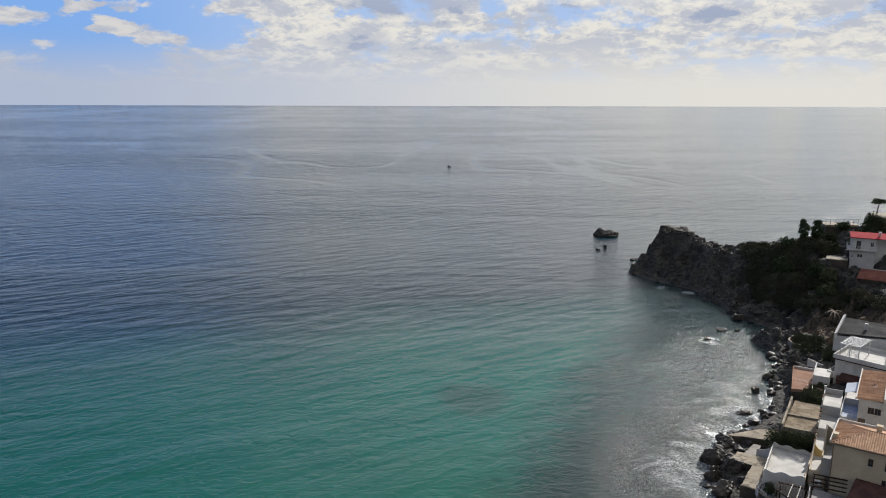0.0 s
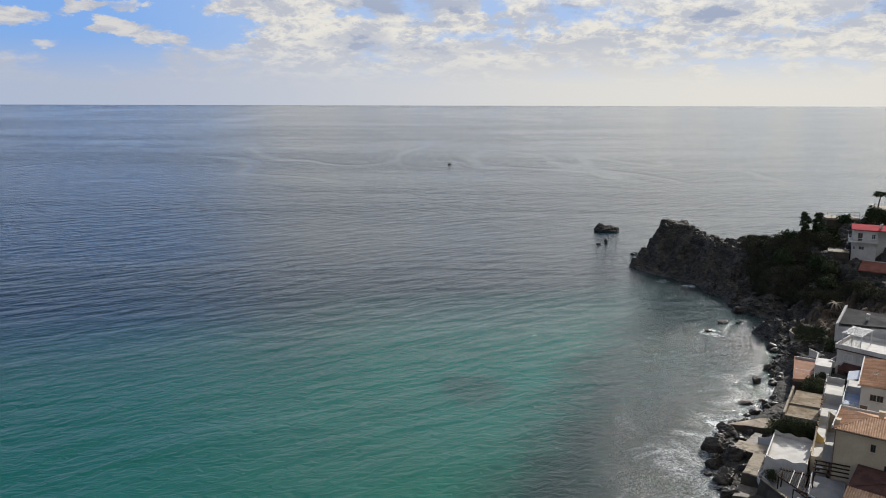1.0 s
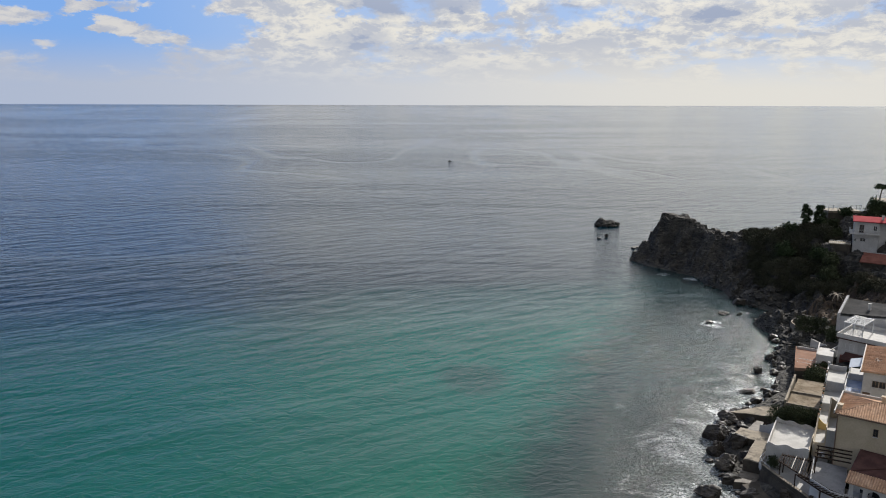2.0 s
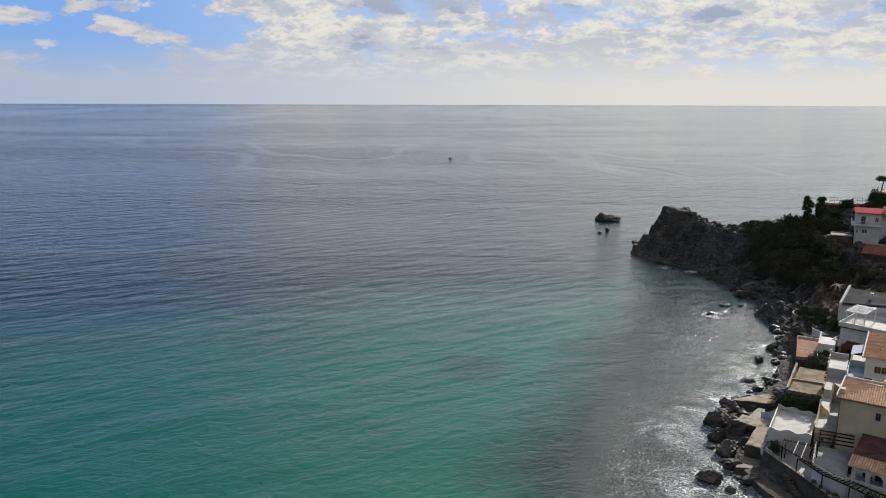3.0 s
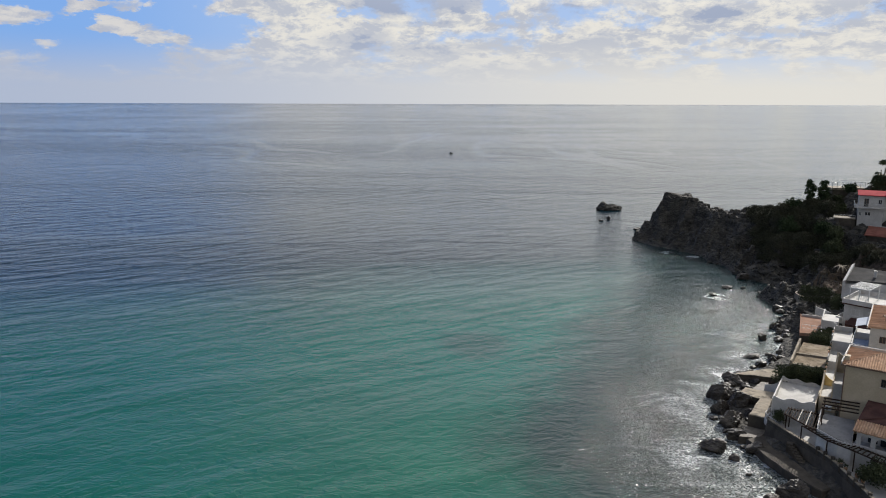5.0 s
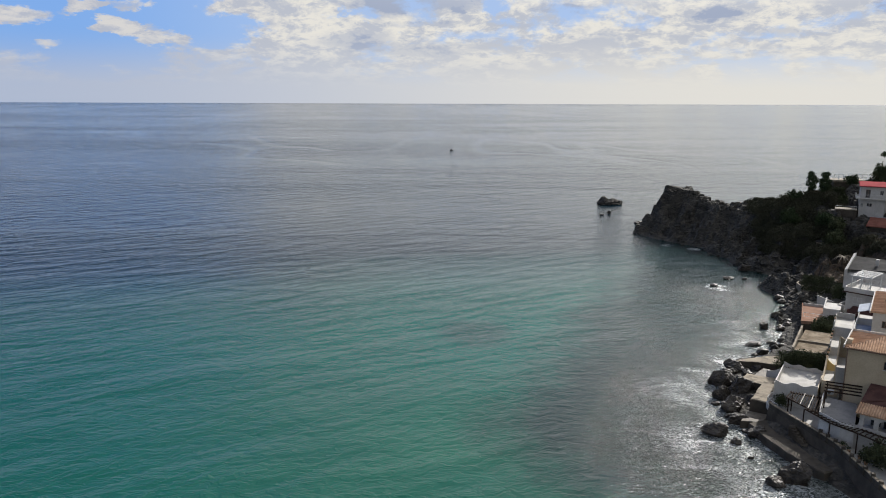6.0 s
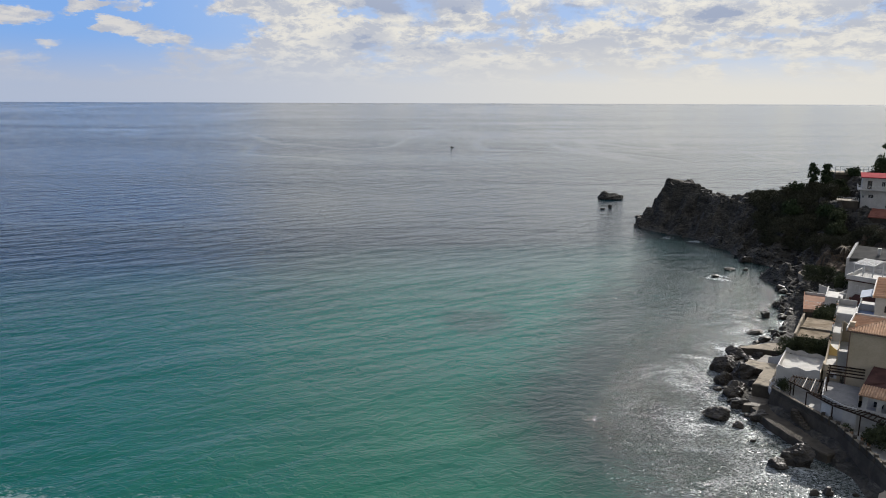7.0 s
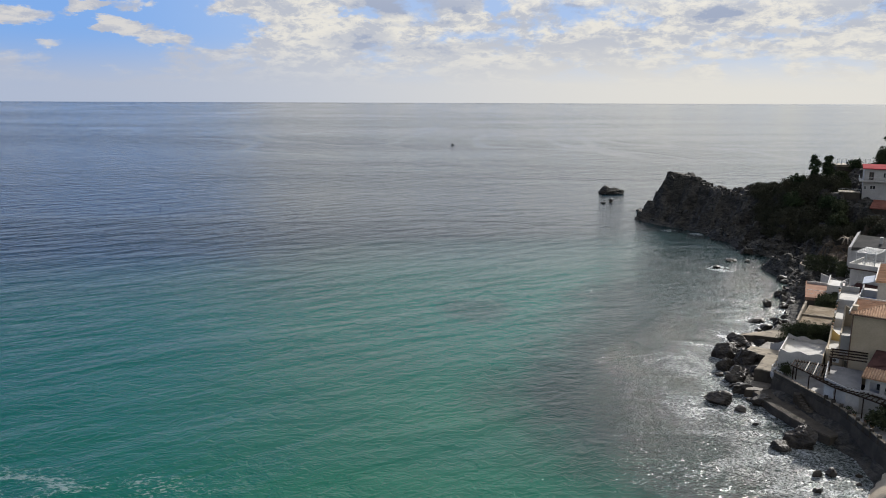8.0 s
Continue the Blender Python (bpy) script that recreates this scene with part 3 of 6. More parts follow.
def axis_steps(spans):
    """Grid lines: (from, to, step) spans end to end."""
    out = []
    for a, b, s in spans:
        k = max(1, int(round((b - a) / s)))
        out += [a + (b - a) * i / k for i in range(k)]
    return np.array(out + [spans[-1][1]])


def grid_mesh(name, xs, ys, height, keep=None):
    gx, gy = np.meshgrid(xs, ys)
    gz = height(gx.ravel(), gy.ravel())
    co = np.stack([gx.ravel(), gy.ravel(), gz], 1)
    nx, ny = len(xs), len(ys)
    i, j = np.meshgrid(np.arange(nx - 1), np.arange(ny - 1))
    a = (j * nx + i).ravel()
    quads = np.stack([a, a + 1, a + nx + 1, a + nx], 1)
    if keep is not None:
        ok = keep(co)
        quads = quads[ok[quads].any(1)]
    me = bpy.data.meshes.new(name)
    me.from_pydata(co.tolist(), [], quads.tolist())
    return me, co


land_x = axis_steps([(36, 58, 1.0), (58, 112, 0.5), (112, 150, 2.0), (150, 260, 11.0)])
land_y = axis_steps([(-120, 56, 8.0), (56, 138, 1.2), (138, 246, 0.5), (246, 262, 2.0)])
land_me, _ = grid_mesh("ground", land_x, land_y, land_height, keep=lambda co: co[:, 2] > -2.5)
solid("ground", land_me, ROCK, Matrix(), "dark layered coastal rock rising from the sea to a scrubby headland", "ground", kind="structure", smooth=True)

# boulders in and by the water: x, y, width, depth, height
SOUTH_ROCKS = [
    (59.5, 132.3, 1.9, 1.4, 1.3), (53.8, 122.7, 2.9, 2.2, 0.7), (57.0, 123.8, 1.3, 0.9, 0.5), (45.9, 110.6, 3.5, 2.7, 1.7), (41.7, 104.6, 3.9, 2.8, 2.4),
    (43.4, 101.7, 3.7, 2.8, 2.5), (39.6, 99.3, 2.7, 2.0, 1.6)]
MID_ROCKS = [
    (40.3, 96.3, 3.0, 2.3, 1.6), (61.6, 163.6, 2.1, 1.6, 0.7), (67.4, 170.6, 2.7, 2.0, 0.7),
    (71.0, 170.1, 1.4, 1.0, 0.6), (74.7, 179.6, 3.4, 2.6, 1.7), (78.3, 170.3, 1.7, 1.3, 0.9), (60.6, 269.6, 1.6, 1.2, 1.4),
    (57.2, 266.4, 1.8, 1.3, 0.7), (66.0, 249.5, 2.6, 2.0, 0.8), (62.1, 131.1, 1.5, 1.2, 0.5), (51.9, 117.4, 1.4, 1.0, 0.5), (59.6, 124.3, 1.7, 1.3, 0.9),
    (34.6, 88.3, 3.6, 2.7, 1.5), (36.5, 85.5, 1.8, 1.4, 0.7), (38.9, 88.5, 1.1, 0.8, 0.4), (39.4, 95.3, 3.4, 2.6, 1.8), (39.1, 91.2, 2.6, 1.9, 1.4)]
SHORE_ROCKS = [
    (40.1, 87.3, 2.6, 2.0, 1.4), (39.8, 76.2, 3.6, 2.7, 2.4), (36.9, 75.6, 2.5, 1.9, 1.1), (39.6, 69.7, 1.4, 1.0, 0.7), (38.0, 69.5, 1.0, 0.7, 0.8),
    (42.2, 69.4, 0.8, 0.6, 0.4), (41.4, 67.8, 0.6, 0.5, 0.3), (36.6, 66.4, 1.0, 0.7, 0.5), (36.7, 81.5, 0.8, 0.6, 0.4), (38.5, 93.0, 1.2, 0.9, 0.6), (42.6, 84.6, 1.8, 1.2, 1.0), (48.6, 113.8, 2.6, 1.6, 1.0)]
FILL_ROCKS = [
    (43.6, 98.2, 2.0, 1.6, 1.5), (44.0, 95.4, 1.8, 1.5, 1.3), (42.3, 93.0, 1.7, 1.4, 1.1), (41.4, 90.4, 1.6, 1.2, 0.9), (42.8, 89.0, 1.5, 1.3, 1.0), (44.3, 104.2, 1.9, 1.4, 1.3),
    (41.0, 102.4, 1.5, 1.2, 0.9), (46.9, 108.2, 2.2, 1.6, 1.2), (43.9, 107.4, 1.6, 1.2, 0.9), (38.2, 97.2, 1.3, 1.0, 0.6), (41.7, 86.2, 1.7, 1.2, 1.0), (43.4, 81.6, 1.6, 1.2, 0.9), (43.8, 78.8, 1.3, 1.0, 0.7)]

# broken rock at the waterline below the terraces
loose = random.Random(77)
for (ax, ay), (bx, by) in zip(COAST, COAST[1:]):
    if 92 < ay < 150:
        length = math.dist((ax, ay), (bx, by))
        for _ in range(int(length * 1.2)):
            u, off, w = loose.random(), loose.uniform(-0.9, 2.8), loose.uniform(0.7, 2.2)
            FILL_ROCKS.append((round(ax + (bx - ax) * u + (by - ay) / length * off, 2), round(ay + (by - ay) * u - (bx - ax) / length * off, 2), w, w * 0.8, w * loose.uniform(0.4, 0.75)))


def crag(bm, x, y, w, d, h, seed, fine=3, planes=20):
    """Adds one angular block of rock, cut by random planes and pitted, standing in the ground at z = 0."""
    rng = random.Random(seed)
    off = Vector((rng.uniform(0, 90), rng.uniform(0, 90), rng.uniform(0, 90)))
    turn = Euler((rng.uniform(-0.3, 0.3), rng.uniform(-0.3, 0.3), rng.uniform(-0.5, 0.5))).to_matrix()
    cuts = []
    for _ in range(planes):
        a = Vector((rng.gauss(0, 1), rng.gauss(0, 1), rng.gauss(0.1, 1))).normalized()
        cuts.append((a, rng.uniform(0.62, 1.0)))
    made = bmesh.ops.create_icosphere(bm, subdivisions=fine, radius=1.0)["verts"]
    for v in made:
        n = v.co.normalized()
        r = min([1.15] + [c / n.dot(a) for a, c in cuts if n.dot(a) > 0.2])
        r *= 1.0 + 0.16 * noise.noise(n * 2.3 + off) + 0.07 * noise.noise(n * 6.0 + off) + 0.03 * noise.noise(n * 13.0 + off)
        p = turn @ (n * r)
        v.co = Vector((x + p.x * w * 0.5, y + p.y * d * 0.5, (p.z * 0.66 + 0.30) * h * 1.05))
    return bm


def boulder(name, x, y, w, d, h, seed, mat, label, group="", fine=3):
    return solid(name, crag(bmesh.new(), 0, 0, w, d, h, seed, fine), mat, pose(x, y, 0), label, "rock", group)


for k, row in enumerate(SOUTH_ROCKS + MID_ROCKS + SHORE_ROCKS + FILL_ROCKS):
    big = row[2] > 2.4
    boulder("boulder", *row, k + 3, WETROCK, "dark wet boulder washed by surf at the shore" if big else "small dark wet rock awash in the shallows", "boulders along the shore", 5 if big else 3)
islet = bmesh.new()
for k, row in enumerate(((-2.2, 0.2, 5.0, 4.5, 3.4), (-0.6, -0.4, 6.0, 5.0, 2.6), (1.6, 0.3, 5.5, 4.0, 2.3), (3.4, 0.0, 3.4, 3.0, 2.0), (-3.9, 0.0, 3.0, 3.0, 1.6), (0.4, -1.4, 7.5, 3.0, 1.1))):
    crag(islet, *row, 60 + k, 3)
solid("rock_islet", islet, ROCK, pose(66.4, 294.5, 0), "low dark jagged rock islet standing off the headland", "rock")


# ---- sea: one sheet to the horizon, finer near the shore
sea_x = axis_steps([(-4900, -900, 400), (-900, -120, 60), (-120, 28, 8), (28, 96, 0.8), (96, 140, 6), (140, 900, 60), (900, 4900, 400)])
sea_y = axis_steps([(-900, 0, 100), (0, 56, 6), (56, 240, 0.8), (240, 310, 3), (310, 900, 30), (900, 4850, 250)])
sea_me, sea_co = grid_mesh("sea", sea_x, sea_y, lambda x, y: np.zeros(x.shape))
near = (np.abs(sea_co[:, 0] - 60) < 60) & (np.abs(sea_co[:, 1] - 170) < 150)
dist = np.full(len(sea_co), 30.0)
dist[near] = np.abs(shore_distance(sea_co[near, 0], sea_co[near, 1]))
for rx, ry, rw, rd, _ in SOUTH_ROCKS + MID_ROCKS + SHORE_ROCKS + FILL_ROCKS + [(66.4, 294.3, 10.0, 7.5, 0)]:
    rim = np.hypot((sea_co[:, 0] - rx) / rw, (sea_co[:, 1] - ry) / rd) * 2 - 1
    dist = np.minimum(dist, np.abs(rim) * min(rw, rd) * 0.5 + 0.7)
# patches of surf over sunken rocks: x, y, reach
for fx, fy, fr in ((62.0, 162.6, 2.6), (34.0, 87.6, 3.2), (30.5, 85.0, 1.8), (37.8, 74.6, 2.6), (45.8, 115.0, 2.4), (40.5, 70.5, 2.4), (64.5, 211.5, 1.6), (70.5, 205.0, 1.8)):
    dist = np.minimum(dist, np.clip(np.hypot(sea_co[:, 0] - fx, sea_co[:, 1] - fy) - fr, 0, None) + 0.95 - 2.7 * np.clip((fy - 120) / 60, 0, 1))
# the surf breaks hardest in the near cove and hardly at all under the headland
calmer = np.clip((sea_co[:, 1] - 120) / 60, 0, 1) * 2.2 + np.clip((82 - sea_co[:, 1]) / 6, 0, 1) * np.clip((sea_co[:, 0] - 40) / 3, 0, 1) * 1.5
shore = sea_me.attributes.new("shore", "FLOAT", "POINT")
shore.data.foreach_set("value", np.minimum(dist * 0.9 + calmer, 30.0).astype(np.float32))
solid("sea", sea_me, SEA, Matrix(), "calm rippled sea, turquoise over sand near the shore and slate blue further out", "sea", kind="structure", smooth=True)


# ---------------------------------------------------------------- houses and terraces
def leaf_mesh(name, blobs, size, density, seed, flat=0.75):
    """Many small leaves in uneven shells round a set of lumps (x, y, z, rx, ry, rz)."""
    rng = np.random.RandomState(seed)
    pts = []
    for x, y, z, rx, ry, rz in blobs:
        n = max(12, int(density * (rx * ry + rx * rz + ry * rz)))
        d = rng.normal(size=(n, 3))
        d /= np.linalg.norm(d, axis=1)[:, None]
        d[:, 2] = np.where(d[:, 2] < -0.55, -d[:, 2], d[:, 2])
        bumps = 1 + 0.22 * np.sin(d[:, 0] * 5 + x) * np.cos(d[:, 1] * 6 + y) + 0.12 * np.sin(d[:, 2] * 9 + x)
        r = (rng.rand(n) ** 0.35) * bumps
        pts.append(np.stack([x + d[:, 0] * rx * r, y + d[:, 1] * ry * r, z + d[:, 2] * rz * r], 1))
    c = np.concatenate(pts)
    n = len(c)
    a = rng.normal(size=(n, 3))
    a /= np.linalg.norm(a, axis=1)[:, None]
    b = np.cross(a, rng.normal(size=(n, 3)))
    b /= np.linalg.norm(b, axis=1)[:, None]
    s = size * (0.6 + 0.8 * rng.rand(n))[:, None]
    v = np.stack([c - a * s, c + b * s * flat * 0.6, c + a * s, c - b * s * flat * 0.6], 1).reshape(-1, 3)
    f = np.arange(4 * n).reshape(-1, 4)
    me = bpy.data.meshes.new(name)
    me.from_pydata(v.tolist(), [], f.tolist())
    return me


def window(parent, m, w, h, shutter=False, sill=True, bars=False, closed=False):
    """A window set in a wall that faces -y: frame, pane, sill; m places its lower middle on the wall's face."""
    f = bmesh.new()
    t = 0.06
    for x0, x1, z0, z1 in ((-w / 2, -w / 2 + t, 0, h), (w / 2 - t, w / 2, 0, h), (-w / 2, w / 2, 0, t), (-w / 2, w / 2, h - t, h), (-t / 2, t / 2, 0, h)):
        box(f, x0, x1, -0.03, 0.05, z0, z1)
    fr = part("window", f, SHUTTER if shutter else WHITEPAINT, parent, "brown shuttered window" if shutter else "white framed window")
    fr.matrix_local = m
    part("pane", block(-w / 2 + t, w / 2 - t, -0.012, 0.02, t, h - t, soft=0), WHITE if closed else GLASS, fr, "closed pale roller shutter" if closed else "dark glass pane")
    if sill:
        part("sill", block(-w / 2 - 0.08, w / 2 + 0.08, -0.12, 0.0, -0.08, 0.0), WHITE, fr)
    if bars:
        b = bmesh.new()
        for k in range(5):
            x = -w / 2 + w * (k + 0.5) / 5
            box(b, x - 0.012, x + 0.012, -0.10, -0.075, 0, h)
        part("grille", b, IRON, fr, "dark iron grille")
    return fr


def door(parent, m, w, h, mat=None):
    d = part("door", block(-w / 2, w / 2, -0.03, 0.04, 0, h), mat or SHUTTER, parent, "dark closed door")
    d.matrix_local = m
    part("door_frame", frame_bars(w, h), WHITEPAINT, d)
    return d


def frame_bars(w, h, t=0.07):
    bm = bmesh.new()
    box(bm, -w / 2 - t, -w / 2, -0.05, 0.05, 0, h + t)
    box(bm, w / 2, w / 2 + t, -0.05, 0.05, 0, h + t)
    box(bm, -w / 2, w / 2, -0.05, 0.05, h, h + t)
    return bm


def rim(x0, x1, y0, y1, z0, z1, t=0.15, sides="nesw"):
    """A parapet round a flat roof, butted at the corners."""
    bm = bmesh.new()
    if "s" in sides:
        box(bm, x0, x1, y0, y0 + t, z0, z1)
    if "n" in sides:
        box(bm, x0, x1, y1 - t, y1, z0, z1)
    if "w" in sides:
        box(bm, x0, x0 + t, y0 + t + 0.002, y1 - t - 0.002, z0, z1)
    if "e" in sides:
        box(bm, x1 - t, x1, y0 + t + 0.002, y1 - t - 0.002, z0, z1)
    return bm


def railing(parent, p, q, height=0.95, step=0.14, mat=None, name="railing", label="thin painted metal railing"):
    """Two rails, end posts and bars between p and q (on the floor)."""
    mat = mat or WHITEPAINT
    p, q = Vector(p), Vector(q)
    bm = bmesh.new()
    up = Vector((0, 0, 1))
    beam(bm, p + up * height, q + up * height, 0.05)
    beam(bm, p + up * 0.12, q + up * 0.12, 0.03)
    k = max(2, int((q - p).length / step))
    for i in range(k + 1):
        o = p.lerp(q, i / k)
        beam(bm, o, o + up * height, 0.05 if i in (0, k) else 0.018)
    return part(name, bm, mat, parent, label)


TILE_W, TILE_L = 0.24, 0.40


def tile_mesh(name, mat, length=TILE_L, w=TILE_W):
    """One curved roof tile, hollow side down, lying along +y."""
    bm = bmesh.new()
    rows = []
    for y, s in ((0.0, 1.0), (length, 0.88)):
        rows.append([bm.verts.new((math.cos(math.pi * (1 - k / 5)) * w / 2 * s, y, math.sin(math.pi * k / 5) * w * 0.42 * s)) for k in range(6)])
    a, b = rows
    for k in range(5):
        bm.faces.new((a[k], a[k + 1], b[k + 1], b[k]))
    bm.faces.new(a[::-1])
    me = as_mesh(bm, name)
    me.materials.append(mat)
    return me


def cream_house():
    """Cream two-storey house with a hipped tile roof; origin at its lower seaward corner."""
    h = thing("cream_house", at(49.9, 87.3, 35), "cream rendered two-storey house with a hipped terracotta roof", "house")
    L, D, E = 12.0, 7.4, 12.0
    part("wall", block(0, L, 0, D, 3.2, E), CREAM, h)
    bm = bmesh.new()
    v = [bm.verts.new(p) for p in ((-0.25, -0.3, E), (L + 0.2, -0.3, E), (L + 0.2, D + 0.1, E), (-0.25, D + 0.1, E), (3.7, 3.7, E + 1.0), (L - 3.0, 3.7, E + 1.0))]
    for q in ((0, 1, 5, 4), (1, 2, 5), (2, 3, 4, 5), (3, 0, 4), (3, 2, 1, 0)):
        bm.faces.new([v[i] for i in q])
    part("roof", bm, TILE, h, "weathered terracotta hipped roof")
    g = bmesh.new()
    box(g, -0.33, L, -0.42, -0.30, E - 0.14, E + 0.02)
    part("gutter", g, SHUTTER, h, "dark brown gutter")
    part("fascia", block(-0.42, -0.26, -0.3, D + 0.25, E - 0.1, E + 0.34), WHITE, h, "raised white edge of the roof")
    part("fascia", block(-0.25, L, D + 0.11, D + 0.27, E - 0.1, E + 0.34), WHITE, h, "raised white edge of the roof")
    part("downpipe", tube(bmesh.new(), [(0.08, -0.10, E - 0.1), (0.08, -0.10, 3.4)], [0.06, 0.06], 8), SHUTTER, h, "dark brown downpipe")
    c = part("chimney", block(4.3, 4.9, 5.0, 5.55, E + 0.1, E + 1.35), CREAM, h)
    part("chimney_cap", block(4.22, 4.98, 4.92, 5.63, E + 1.36, E + 1.46), CREAM, c)
    s = part("chimney", block(-0.2, 0.35, 1.1, 1.8, E + 0.05, E + 0.62), CREAM, h, "short cream stack at the roof edge")
    part("chimney_cap", block(-0.26, 0.41, 1.04, 1.86, E + 0.63, E + 0.72), CREAM, s)
    window(h, pose(4.35, 0, 9.9), 0.55, 1.0, True, bars=True)
    window(h, pose(6.4, 0, 9.7), 1.0, 1.25, True)
    window(h, pose(6.2, 0, 7.5), 0.9, 1.0, True)
    # tiles of the front slope, cut off along the hip
    slope = math.atan2(1.0, 4.0)
    one = tile_mesh("roof_tile", TILE)
    for row in range(11):
        u = row * 0.36
        for col in range(24):
            x = 0.0 + col * 0.27
            if x < u * math.cos(slope) * 0.96 + 0.1:
                continue
            t = part("roof_tile", one, TILE, h)
            t.matrix_local = pose(x, -0.36 + u * math.cos(slope), E + 0.03 + u * math.sin(slope), math.degrees(slope) + 3)
    # the seaward hip carries its rows of tiles straight down
    for k in range(27):
        y = -0.2 + 0.28 * k
        reach = min((y + 0.3) / 4.0, (D + 0.1 - y) / (D - 3.6)) * 3.95 - 0.25
        if reach > 0.05:
            part("roof_tile", tube(bmesh.new(), [(-0.24, y, E + 0.02), (reach, y, E + 0.02 + (reach + 0.25) / 3.95)], [0.085, 0.085], 6), TILE, h)
    ridge = bmesh.new()
    tube(ridge, [(-0.2, -0.22, E + 0.04), (3.7, 3.7, E + 1.05)], [0.11, 0.11], 6)
    tube(ridge, [(-0.2, D, E + 0.04), (3.7, 3.7, E + 1.05)], [0.11, 0.11], 6)
    tube(ridge, [(3.7, 3.7, E + 1.05), (L - 3.0, 3.7, E + 1.05)], [0.11, 0.11], 6)
    part("ridge_cap", ridge, TILE, h, "rounded ridge tiles")
    return h


def scalloped(pts, base, tops, t=0.16):
    """A wall along a plan line whose top sweeps through the given heights."""
    n = 10
    line, hi = [], []
    for (a, b), (za, zb) in zip(zip(pts, pts[1:]), zip(tops, tops[1:])):
        for k in range(n):
            u = k / n
            line.append((a[0] + (b[0] - a[0]) * u, a[1] + (b[1] - a[1]) * u))
            hi.append(zb + (za - zb) * (1 - u) ** 2 if za > zb else za + (zb - za) * u * u)
    line.append(pts[-1])
    hi.append(tops[-1])
    return strip_wall(bmesh.new(), line, t, base, hi)


def side_balconies():
    """Stepped balconies with swept parapets along the seaward side of the cream house."""
    b = thing("balcony", V, "stepped cream balcony with swept curved parapets beside the house", "balcony")
    part("floor", block(-2.7, -0.75, 3.6, 9.2, 2.0, 5.6), WHITEFLOOR, b, "sunlit pale balcony floor")
    part("parapet", scalloped([(-2.72, 3.6), (-2.72, 9.3)], 4.0, [6.0, 7.7]), CREAM, b)
    part("parapet", scalloped([(-2.62, 9.3), (-1.4, 9.3)], 5.5, [7.2, 6.4]), YELLOW, b, "ochre parapet")
    part("parapet", scalloped([(-2.62, 3.6), (-0.8, 3.6)], 4.0, [6.0, 6.3]), CREAM, b)
    u = thing("balcony", V, "upper cream balcony with a swept parapet beside the roof", "balcony")
    part("floor", block(-1.3, 0.1, 3.2, 7.8, 5.6, 8.2), WHITEFLOOR, u, "sunlit pale balcony floor")
    part("parapet", scalloped([(-1.36, 3.2), (-1.36, 7.9)], 5.62, [8.5, 11.0]), CREAM, u)
    part("parapet", scalloped([(-1.26, 7.9), (0.2, 7.9)], 5.62, [11.0, 10.4]), CREAM, u)


def white_flat_roof():
    """Low white building with a flat roof terrace by the water."""
    h = thing("white_annex", V, "low white building with a flat pale roof terrace", "building")
    pts = [(-8.0, 1.0), (-3.0, 1.4), (-3.0, 13.2), (-8.3, 13.4)]
    part("wall", prism(bmesh.new(), pts, 0.2, 3.5), WHITE, h)
    part("roof", prism(bmesh.new(), [(-7.9, 1.1), (-3.1, 1.5), (-3.1, 13.1), (-8.2, 13.3)], 3.504, 3.55), WHITEFLOOR, h, "pale flat roof")
    wave = [(-8.0 + 5.0 * k / 24, 1.0 + 0.4 * k / 24) for k in range(25)]
    part("parapet", strip_wall(bmesh.new(), wave, 0.18, 3.4, [5.65 + 0.16 * math.cos(k / 24 * math.tau * 2.2) for k in range(25)]), WHITE, h, "tall wavy white parapet")
    part("parapet", strip_wall(bmesh.new(), [(-8.05, 1.2), (-8.33, 13.4)], 0.16, 3.4, [5.4, 3.95]), WHITE, h, "low white parapet")
    part("parapet", strip_wall(bmesh.new(), [(-3.06, 1.5), (-3.06, 13.2)], 0.14, 3.4, [5.4, 4.2]), CREAM, h, "low cream parapet")
    back = [(-8.3 + 5.2 * k / 24, 13.45 - 0.2 * k / 24) for k in range(25)]
    part("parapet", strip_wall(bmesh.new(), back, 0.16, 3.0, [4.2 - 0.2 * k / 24 + 0.14 * math.cos(k / 24 * math.tau * 2.5) for k in range(25)]), WHITE, h, "wavy white parapet")
    part("parapet", scalloped([(-10.6, 14.3), (-8.45, 13.5)], 1.0, [2.3, 3.5]), WHITE, h, "swept white side wall")
    return h


